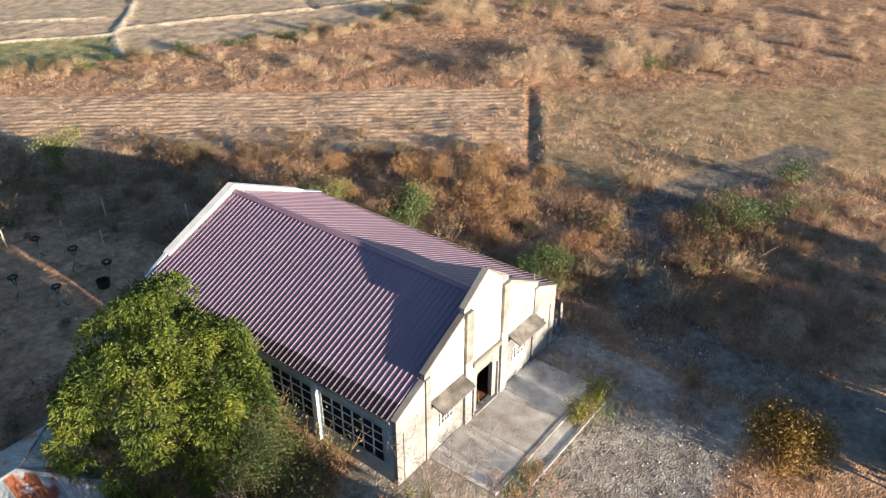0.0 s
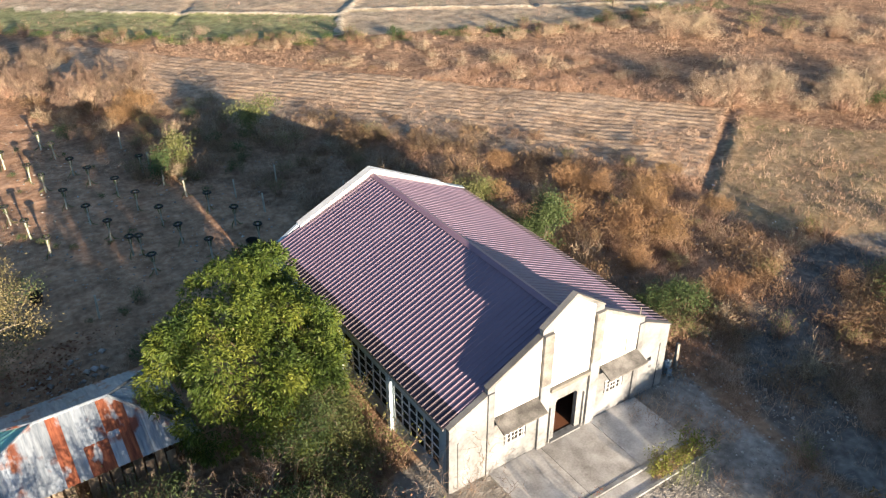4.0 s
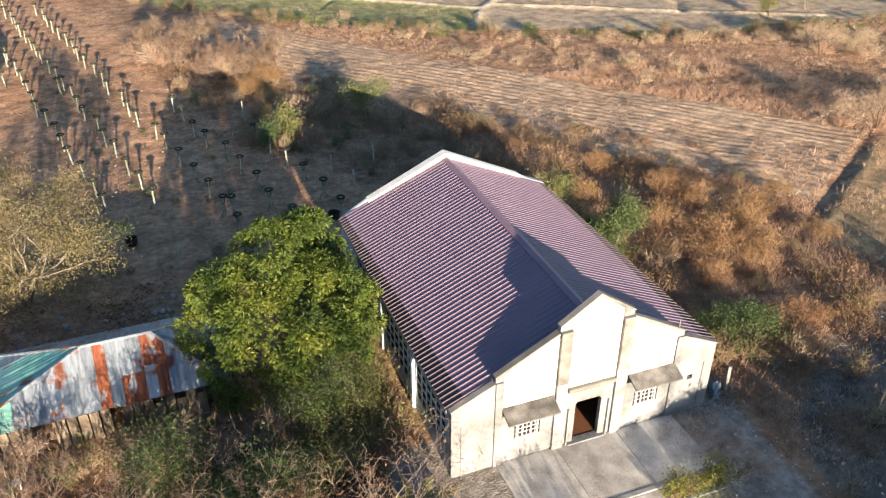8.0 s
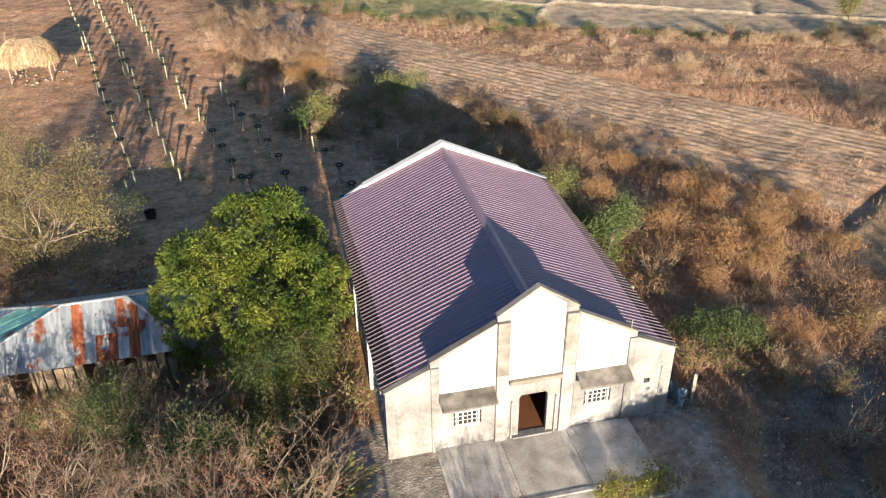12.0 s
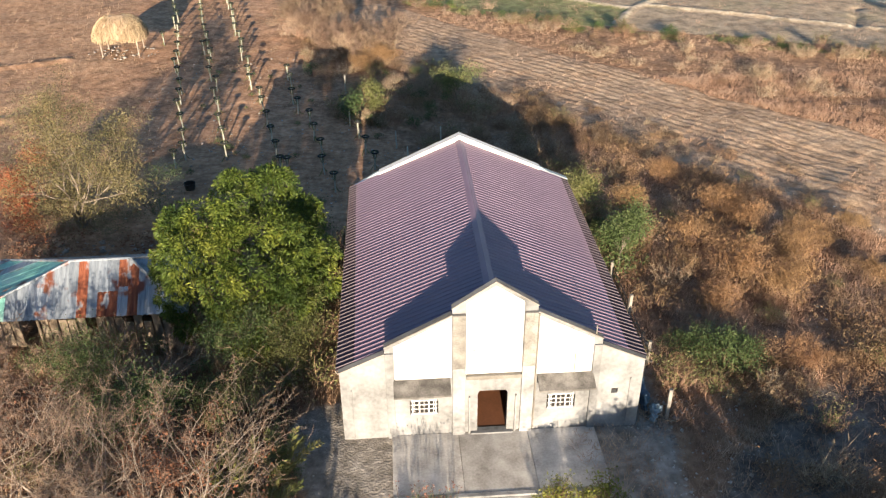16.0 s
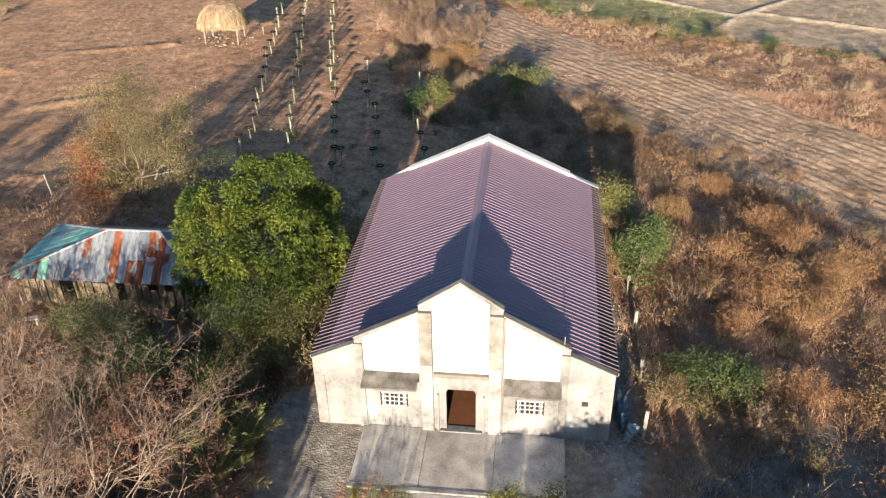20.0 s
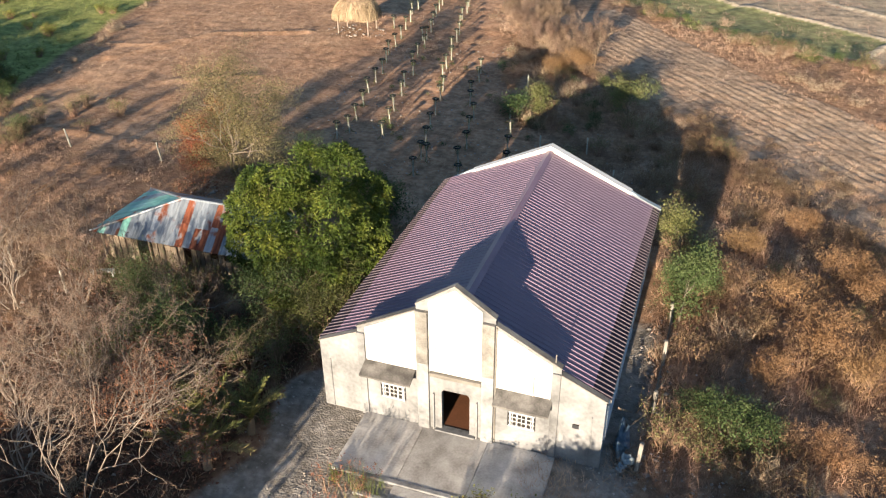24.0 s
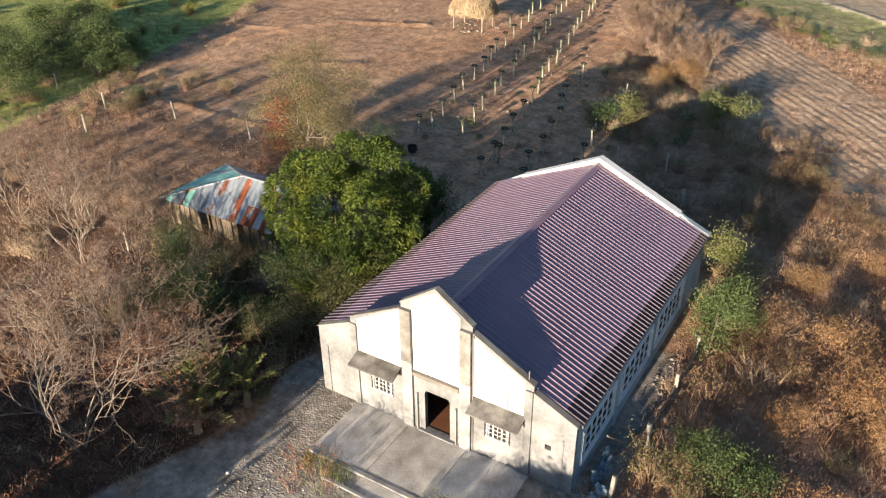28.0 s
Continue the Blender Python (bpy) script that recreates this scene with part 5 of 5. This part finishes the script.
sow("furrow_weeds", "withered weeds along the lower furrows", 22000, (-4, 62, 0, 62), lambda x, y: zones(x, y)["furrow"] * (1 - 0.85 * ramp01(along(x, y)[0], -13, -3)) * ramp01(vnoise(x, y, 91, 1.6), 0.35, 0.65), 0.3, 0.024, M_STRAW, 114, 6, 0.15, 0.5)
sow("paddy_stubble", "short pale stubble on the far paddies", 12000, (-10, 90, 40, 120), lambda x, y: zones(x, y)["paddy"] * ramp01(vnoise(x, y, 51, 6.0), 0.3, 0.7), 0.2, 0.05, M_STRAW, 109, 3, 0.2, 0.6)
sow("soil_litter", "scattered dry straw on the bare soil", 15000, (-30, 2, 20, 95), lambda x, y: zones(x, y)["soil"] * ramp01(vnoise(x, y, 41, 3.0), 0.3, 0.8), 0.14, 0.03, M_STRAW, 108, 4, 0.2, 1.2)
sow("far_grass", "tufts of dry grass beyond the furrows", 16000, (44, 118, -34, 62), lambda x, y: np.clip(wild(x, y) * 1.2, 0, 1), 0.28, 0.03, M_STRAW, 110, 7, 0.3, 0.6)
sow("undergrowth", "dry undergrowth below the bare trees", 1300, (-26, -7.6, -16, 20), lambda x, y: np.clip(1 - zones(x, y)["gravel"] - zones(x, y)["soil"], 0, 1), 0.45, 0.035, M_STRAW, 106, 6, 0.18, 0.6)
sow("weed_stalks", "tall thin dry weed stalks before the porch", 150, (-4.6, 5.0, -6.0, -4.75), lambda x, y: 0.9 * (np.abs(x - 3.0) < 1.3) + 0.45 * (np.abs(x + 3.2) < 1.2), 1.15, 0.016, M_GRASS, 111, 3, 0.12, 0.12)
sow("lot_weeds", "dry weeds and straw on the dark lot beside the yard", 6500, (4.0, 30, -15, 2), lambda x, y: ramp01(vnoise(x, y, 71, 2.2), 0.45, 0.7) * (1 - 0.85 * zones(x, y)["track"]), 0.45, 0.03, M_STRAW, 112, 6, 0.2, 0.6)
sow("yard_weeds", "sparse weeds at the porch edge", 240, (-4.7, 5.2, -5.0, -4.05), lambda x, y: 0.9 * (np.abs(x + 3.2) < 1.3), 0.7, 0.018, M_GRASS, 107, 3, 0.1, 0.15)


def litter(name, label, n, area, weight, size, material, seed):
    """Fallen leaves that lie on the ground."""
    r = np.random.default_rng(seed)
    x, y = r.uniform(area[0], area[1], n), r.uniform(area[2], area[3], n)
    keep = r.random(n) < weight(x, y)
    x, y = x[keep], y[keep]
    p = np.stack((x, y, ground_z(x, y) + 0.02 + 0.05 * r.random(len(x))), 1)
    v, f = leaves(r, p, r.normal(size=p.shape) * (1, 1, 0.35), *size)
    tagged(arrays(name, v, f, material), label, "leaves", kind="stuff")


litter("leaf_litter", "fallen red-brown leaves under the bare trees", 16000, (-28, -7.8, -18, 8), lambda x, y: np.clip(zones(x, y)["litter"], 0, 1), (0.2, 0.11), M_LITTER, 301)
litter("shed_litter", "fallen orange-brown leaves behind the shed", 2600, (-30, -12, 15.5, 22), lambda x, y: ramp01(vnoise(x, y, 81, 2.0), 0.35, 0.6), (0.2, 0.11), M_REDLEAF, 302)


def strew(name, label, n, area, weight, lo, hi, material, seed, flat=0.6):
    """Loose stones, eight-faced and uneven, over an area."""
    r = np.random.default_rng(seed)
    x, y = r.uniform(area[0], area[1], n), r.uniform(area[2], area[3], n)
    keep = r.random(n) < weight(x, y)
    x, y = x[keep], y[keep]
    k = len(x)
    s = lo * (hi / lo) ** (r.random(k) ** 2)
    c = np.stack((x, y, ground_z(x, y) + s * 0.2), 1)
    o = np.array(((1, 0, 0), (0, 1, 0), (-1, 0, 0), (0, -1, 0), (0, 0, flat), (0, 0, -flat)))
    v = c[:, None, :] + o[None] * (s[:, None, None] * r.uniform(0.6, 1.3, (k, 6, 1))) + r.normal(size=(k, 6, 3)) * s[:, None, None] * 0.15
    t = np.array(((0, 1, 4), (1, 2, 4), (2, 3, 4), (3, 0, 4), (1, 0, 5), (2, 1, 5), (3, 2, 5), (0, 3, 5)))
    f = (6 * np.arange(k)[:, None, None] + t[None]).reshape(-1, 3)
    ob = arrays(name, v.reshape(-1, 3), f, material)
    tagged(ob, label, "stones", kind="stuff")


strew("gravel_stones", "loose grey gravel over the yard", 9000, (-12, 14, -13, 17), lambda x, y: zones(x, y)["gravel"] * off_house(x, y), 0.02, 0.09, M_PEBBLE, 201)
strew("debris", "pale broken debris on the yard gravel", 700, (6.0, 13.5, -8, 2), lambda x, y: 0.6 + 0 * x, 0.03, 0.12, M_ROCK, 207)
strew("rubble", "broken stones beside the chapel wall", 170, (7.2, 9.6, -2, 15), lambda x, y: 0.8 + 0 * x, 0.05, 0.22, M_PEBBLE, 202)
strew("field_stones", "scattered stones on the bare soil", 3000, (-28, 2, 20, 60), lambda x, y: zones(x, y)["soil"] * 0.7, 0.03, 0.14, M_PEBBLE, 203)
strew("clods", "dry clods and litter on the ground", 5000, (-30, 40, -16, 50), wild, 0.04, 0.16, M_ROCK, 204)
strew("shed_stones", "heaped stones behind the tin shed", 160, (-27, -17.5, 16.5, 20), lambda x, y: 0.9 + 0 * x, 0.08, 0.3, M_PEBBLE, 205)

# ---- posts of the dragon fruit rows ----


def make_post(x, y, h=1.62, ring=True, lean=(0, 0), label="grey concrete post with a black tyre ring", group="dragon fruit posts", wide=0.055, material=None):
    g = float(ground_z(x, y))
    t = thing("post", pose(x, y, g, lean[0], lean[1], rng.uniform(-15, 15)), label, "post", group)
    part("shaft", boxed(-wide, wide, -wide, wide, -0.3, h, bevel=0.015), material or M_POST, t)
    if ring:
        n, m, R, r0 = 14, 6, 0.27, 0.075
        v = [((R + r0 * math.cos(b)) * math.cos(a), (R + r0 * math.cos(b)) * math.sin(a), h - 0.02 + r0 * 0.8 * math.sin(b)) for a in np.arange(n) * 2 * math.pi / n for b in np.arange(m) * 2 * math.pi / m]
        f = [(i * m + j, ((i + 1) % n) * m + j, ((i + 1) % n) * m + (j + 1) % m, i * m + (j + 1) % m) for i in range(n) for j in range(m)]
        arrays("tyre", v, f, M_BLACK, t, "black tyre ring", True)
        part("crossbar", boxed(-0.3, 0.3, -0.015, 0.015, h - 0.06, h - 0.03), M_CONC, t)
        for k in range(4):
            a = k * 1.6
            v, f = tube([(0.08 * math.cos(a), 0.08 * math.sin(a), h - 0.6), (0.2 * math.cos(a), 0.2 * math.sin(a), h + 0.08), (0.38 * math.cos(a), 0.38 * math.sin(a), h - 0.12 - 0.05 * k)], [0.025, 0.035, 0.02], 3)
            arrays("cactus_stem", v, f, M_GREEN, t, "drooping green cactus stem")
        for k in range(2):
            a = 0.7 + k * 2.4
            v, f = tube([(0.07 * math.cos(a), 0.07 * math.sin(a), 0.5), (0.28 * math.cos(a), 0.28 * math.sin(a), 0.16), (0.55 * math.cos(a + 0.5), 0.55 * math.sin(a + 0.5), 0.04)], [0.03, 0.045, 0.03], 3)
            arrays("cactus_stem", v, f, M_OLIVE, t, "drooping green cactus stem")
    return t


proto = make_post(0, 0)
spots = []
for x33, first, last in ((-21.3, 0, 21), (-17.9, 0, 21), (-14.1, -2, 20), (-10.3, -2, 7), (-6.6, -2, 4)):
    for i in range(first, last):
        y = 32.9 + 3.3 * i
        spots.append((x33 - 0.235 * (y - 33) + rng.normal() * 0.18, y + rng.normal() * 0.25))
spots += [(-25.2, 62.0), (-30.6, 66.0), (-12.6, 29.6), (-21.8, 31.5)]
for x, y in spots:
    g = float(ground_z(x, y))
    copy_thing(proto, pose(x, y, g, rng.normal() * 2.0, rng.normal() * 2.0, rng.uniform(0, 360)))
drop_thing(proto)
bare_post = "plain pale concrete fence post"
for x, y, h in ((-17.0, 23.3, 1.7), (-4.0, 34.1, 1.6), (-3.1, 30.5, 1.6), (-8.9, 49.0, 1.6), (2.9, 29.0, 1.6), (-0.2, 35.0, 1.5), (-8.0, 43.5, 1.4)):
    make_post(x, y, h, False, (rng.normal() * 2, rng.normal() * 2), bare_post, "plain posts by the plot")
for x, y in ((-33.9, 22.7), (-43.3, 22.6), (-51.2, 20.9), (-47.6, 16.0), (-45.1, 12.3), (-41.1, 7.4), (-36.8, 6.0), (-27.0, 3.8), (-32.0, 4.8), (-60.0, 22.0)):
    make_post(x, y, 1.7, False, (rng.normal() * 4, rng.normal() * 4), "whitish leaning wooden fence post", "fence posts", 0.06)
for x, y, h in ((8.66, 0.4, 1.7), (8.9, 4.6, 1.5), (8.95, 8.6, 1.7), (9.0, 12.6, 1.5), (9.0, 16.6, 1.6)):
    make_post(x, y, h, False, (rng.normal() * 3, rng.normal() * 3), "pale square concrete post beside the chapel", "posts along the chapel", 0.09, M_CONC)


# ---- porch ----
def make_porch():
    t = thing("porch", pose(0, 0, 0), "grey concrete porch slab before the door", "porch", kind="structure")
    for x0, x1 in ((-4.75, -1.608), (-1.592, 1.692), (1.708, 4.95)):
        part("slab", boxed(x0, x1, -3.75, -0.02, -0.25, 0.10, bevel=0.012), M_SLAB, t)
    part("kerb", boxed(-4.75, 4.95, -4.02, -3.78, -0.3, 0.13, bevel=0.02), M_PLASTER, t, "cream cement kerb")
    part("step", boxed(-1.6, 1.9, -4.85, -4.03, -0.3, 0.03, bevel=0.015), M_SLAB, t)
    part("kerb", boxed(-3.2, 4.9, -5.05, -4.87, -0.3, 0.09, bevel=0.02), M_PLASTER, t, "cream cement kerb")


make_porch()


# ---- tin shed ----
def make_shed():
    t = thing("tin_shed", pose(-21.9, 10.35, 0, 0, 0, 0.8), "old shed with a rusted blue tin hip roof", "shed")
    L, W, front, ze, zr, r0, r1 = 6.2, 4.1, 2.4, 2.15, 4.28, -0.2, 3.0
    rs = np.random.default_rng(17)

    def face(origin, ax, up, spans, choose, nm="roof_panel"):
        """Corrugated strips side by side; each runs from the eave up to its own height."""
        for (a, b, top_a, top_b, low) in spans:
            n = max(2, int((b - a) / 0.11))
            v, f = [], []
            for i in range(n + 1):
                q = a + (b - a) * i / n
                h = top_a + (top_b - top_a) * i / n
                lift = 0.022 * (1 if i % 2 else -1) + rs.uniform(0, 0.004)
                for w in (low, max(low + 0.01, h)):
                    v.append(np.array(origin) + q * np.array(ax) + w * np.array(up) + (0, 0, lift))
            for i in range(n):
                f.append((2 * i, 2 * i + 2, 2 * i + 3, 2 * i + 1))
            o = len(v)
            v += [p - np.array((0, 0, 0.012)) for p in v]
            f += [tuple(reversed([k + o for k in q])) for q in f]
            arrays(nm, np.array(v), np.array(f), choose(), t)

    pick = lambda w: (lambda: (M_ZINC, M_RUST, M_TEAL)[int(rs.choice(3, p=w))])

    def heights(a, b):
        g = lambda q: min(1.0, (q + L) / (r0 + L), (L - q) / (L - r1))
        return g(a), g(b)

    cols = np.linspace(-L, L, 24)
    for sy, mix in ((-1, (0.68, 0.32, 0.0)), (1, (0.87, 0.13, 0.0))):
        run = W if sy > 0 else front
        for a, b in zip(cols, cols[1:]):
            ha, hb = heights(a, b)
            cut = rs.uniform(0.3, 0.7)
            w = mix if sy > 0 or b > -3.0 else (0.35, 0.25, 0.4)
            if sy < 0 and min(ha, hb) > 0.9:
                face((0, sy * run, ze), (1, 0, 0), (0, -sy * run, zr - ze), [(a, b, cut, cut, 0.0)], pick(w))
                face((0, sy * run, ze + 0.015), (1, 0, 0), (0, -sy * run, zr - ze), [(a, b, ha, hb, cut - 0.05)], pick((0.75, 0.25, 0)))
            else:
                face((0, sy * run, ze), (1, 0, 0), (0, -sy * run, zr - ze), [(a, b, ha, hb, 0.0)], pick(w))
    rows = np.concatenate((np.linspace(-front, 0, 5), np.linspace(0, W, 6)[1:]))
    for sx, run, w in ((-1, r0 + L, (0.25, 0.22, 0.53)), (1, L - r1, (0.8, 0.2, 0))):
        for a, b in zip(rows, rows[1:]):
            g = lambda q: 1 - (q / W if q > 0 else -q / front)
            face((sx * L, 0, ze), (0, 1, 0), (-sx * run, 0, zr - ze), [(a, b, g(a), g(b), 0.0)], pick(w))
    for pa, pb in (((r0, 0, zr), (r1, 0, zr)), ((r0, 0, zr), (-L, -front, ze)), ((r0, 0, zr), (-L, W, ze)), ((r1, 0, zr), (L, -front, ze)), ((r1, 0, zr), (L, W, ze))):
        pa, pb = np.array(pa) + (0, 0, 0.04), np.array(pb) + (0, 0, 0.04)
        part("ridge_strip", Shape_tube([pa, pb], 0.07, 6), M_ZINC, t, "bent zinc ridge strip")
    for x in (-5.6, -1.9, 1.8, 5.4):
        for y in (0.3 - front, 3.1):
            part("post", Shape_tube([(x, y, -0.2), (x, y, 2.3)], 0.07), M_WOOD, t)
    for k in range(21):
        x = -5.4 + 0.5 * k
        if k in (5, 6, 12):
            continue
        part("plank", boxed(x, x + 0.42, 0.5 - front + 0.02 * rs.normal(), 0.55 - front, -0.1, 1.3 + 0.7 * rs.random()), M_WOOD, t)
    part("wall", boxed(-5.5, 5.4, 2.9, 2.96, -0.1, 2.15), M_WOOD, t)
    part("beam", boxed(-5.8, 5.7, 0.24 - front, 0.34 - front, 2.0, 2.15), M_WOOD, t)


make_shed()


# ---- thatched hut ----
def make_hut():
    t = thing("thatched_hut", pose(-34.6, 63.6, float(ground_z(-34.6, 63.6)), 0, 0, 5), "open hut with a pale straw thatched roof", "hut")
    a, b, ze, zr = 2.9, 2.5, 1.9, 4.2
    r = np.random.default_rng(3)
    for x in (-1.95, 1.95):
        for y in (-1.6, 1.6):
            part("post", Shape_tube([(x, y, -0.3), (x, y, 2.5)], 0.09), M_PALEBARK, t)
    def skin(q, w):
        """A point of the bulging, round-cornered roof: q round it, w from eave to ridge."""
        k = np.sqrt(np.maximum(0, 1 - w ** 1.9))
        cx, cy = np.cos(q), np.sin(q)
        px, py = np.sign(cx) * np.abs(cx) ** 0.7, np.sign(cy) * np.abs(cy) ** 0.7
        return np.stack((px * (0.5 + (a - 0.5) * k), py * (0.12 + (b - 0.12) * k), ze + (zr - ze) * w), -1)

    qs, ws = np.meshgrid(np.linspace(0, 2 * math.pi, 33)[:-1], np.linspace(0, 1, 9))
    grid = np.arange(qs.size).reshape(qs.shape)
    nxt = np.roll(grid, -1, 1)
    v = skin(qs, ws).reshape(-1, 3) * (0.96, 0.96, 1)
    under = v[:32] * (0.55, 0.55, 1) + (0, 0, 0.5)
    f = np.concatenate((np.stack((grid[:-1], nxt[:-1], nxt[1:], grid[1:]), -1).reshape(-1, 4), np.stack((grid[0], nxt[0], nxt[0] + len(v), grid[0] + len(v)), -1)[:, ::-1]))
    arrays("thatch_core", np.concatenate((v, under)), f, M_THATCH, t, "", True)
    n = 7000
    q, w = r.uniform(0, 2 * math.pi, n), 1 - r.random(n) ** 0.75
    p = skin(q, w) + (0, 0, 0.03)
    out = unit(skin(q, np.maximum(w - 0.1, 0)) - skin(q, np.minimum(w + 0.1, 1))) + r.normal(size=(n, 3)) * 0.1 + np.stack((np.cos(q), np.sin(q), 0 * q), 1) * 0.08
    v, f = leaves(r, p, out, 0.38, 0.05)
    arrays("thatch", v, f, M_THATCH, t, "pale straw thatch")
    strew("hut_stones", "stones heaped round the thatched hut", 170, (-38.6, -30.6, 60.2, 66), lambda x, y: (np.hypot((x + 34.6) / 4, (y - 63.3) / 3) < 1) * 0.9, 0.06, 0.24, M_PEBBLE, 206)


make_hut()


# ---- odds and ends beside the chapel ----
def make_junk():
    r = np.random.default_rng(8)
    blue = surface("blue_plastic", ((0.03, 0.05, 0.075), (0.07, 0.11, 0.15), (0.17, 0.23, 0.27)), 1.6, 7, rough=0.5, bump=0.4)
    pale = surface("white_plastic", ((0.14, 0.20, 0.24), (0.24, 0.30, 0.34), (0.40, 0.44, 0.47)), 2, 9, rough=0.4, bump=0.3)
    for name, label, x, y, size, mat in (("tarpaulin", "crumpled dark blue tarpaulin heaped against the wall", 7.75, 1.7, (0.34, 0.9, 0.8), blue), ("plastic_sack", "blue and white plastic sack on rubble", 8.15, 0.75, (0.3, 0.32, 0.42), pale), ("plastic_sack", "small white plastic sack on rubble", 7.95, 0.3, (0.2, 0.24, 0.24), pale)):
        t = thing(name, pose(x, y, 0), label, "sack" if "sack" in name else "tarpaulin")
        bm = bmesh.new()
        bmesh.ops.create_icosphere(bm, subdivisions=4, radius=1.0)
        ph = r.uniform(0, 6, 6)
        for v in bm.verts:
            c = v.co
            k = 1 + 0.16 * math.sin(5 * c.x + ph[0] + 3 * c.z) + 0.13 * math.sin(7 * c.y + ph[1] - 4 * c.x) + 0.09 * math.sin(11 * c.z + 9 * c.y + ph[2])
            v.co = Vector((c.x * size[0] * k, c.y * size[1] * k, max(-0.1, (c.z + 0.55) * size[2] * k * (0.75 + 0.35 * math.sin(3 * c.y + ph[3])))))
        part("sheet", bm, mat, t, smooth=True)
    for i, (x0, y0, z0, x1, y1, z1) in enumerate(((7.2, 1.6, 0.15, 8.5, 0.2, 0.2), (7.4, 2.2, 0.1, 8.6, 3.9, 0.5), (8.1, 4.2, 0.1, 9.2, 6.6, 0.6), (7.6, 0.3, 0.12, 9.0, -0.1, 0.2), (7.3, 3.4, 0.9, 7.9, 4.2, 0.1))):
        p = thing("timber", pose(0, 0, 0), "loose weathered timber pole on the rubble", "timber", "loose timber poles")
        part("pole", Shape_tube([(x0, y0, z0), (x1, y1, z1)], 0.05, 6), M_WOOD, p)
    w = thing("fence_rail", pose(0, 0, 0), "weathered rail fence between concrete posts", "fence")
    for z in (0.5, 0.95):
        part("rail", Shape_tube([(8.85, 4.6, z), (8.95, 8.6, z + 0.05), (9.0, 12.6, z)], 0.03, 6), M_WOOD, w)
    s = thing("bench", pose(-26.2, 6.2, 0, 0, 0, 20), "white weathered bench frame near the shed", "bench")
    part("seat", boxed(-0.8, 0.8, -0.2, 0.2, 0.42, 0.47), M_FRAME, s)
    for x in (-0.7, 0.7):
        for y in (-0.15, 0.15):
            part("leg", boxed(x - 0.03, x + 0.03, y - 0.03, y + 0.03, 0.0, 0.42), M_FRAME, s)


make_junk()


def make_tub(x, y):
    t = thing("tub", pose(x, y, float(ground_z(x, y))), "black plastic tub on bare soil", "tub")
    bm = bmesh.new()
    bmesh.ops.create_cone(bm, cap_ends=True, segments=18, radius1=0.34, radius2=0.42, depth=0.55, matrix=Matrix.Translation((0, 0, 0.25)))
    top = max(bm.faces, key=lambda f: f.calc_center_median().z)
    r = bmesh.ops.inset_individual(bm, faces=[top], thickness=0.04)
    bmesh.ops.translate(bm, verts=list(top.verts), vec=(0, 0, -0.4))
    part("tub_body", bm, M_BLACK, t)
    n, m = 18, 5
    v = [((0.42 + 0.02 * math.cos(b)) * math.cos(a), (0.42 + 0.02 * math.cos(b)) * math.sin(a), 0.525 + 0.02 * math.sin(b)) for a in np.arange(n) * 2 * math.pi / n for b in np.arange(m) * 2 * math.pi / m]
    f = [(i * m + j, ((i + 1) % n) * m + j, ((i + 1) % n) * m + (j + 1) % m, i * m + (j + 1) % m) for i in range(n) for j in range(m)]
    arrays("rim", v, f, M_BLACK, t)


make_tub(-5.8, 26.4)
make_tub(-19.8, 27.5)
strew("plastic_scraps", "small white plastic scraps on the ground", 90, (-16, 30, -8, 26), lambda x, y: off_house(x, y), 0.05, 0.14, M_WHITE, 208, 0.25)
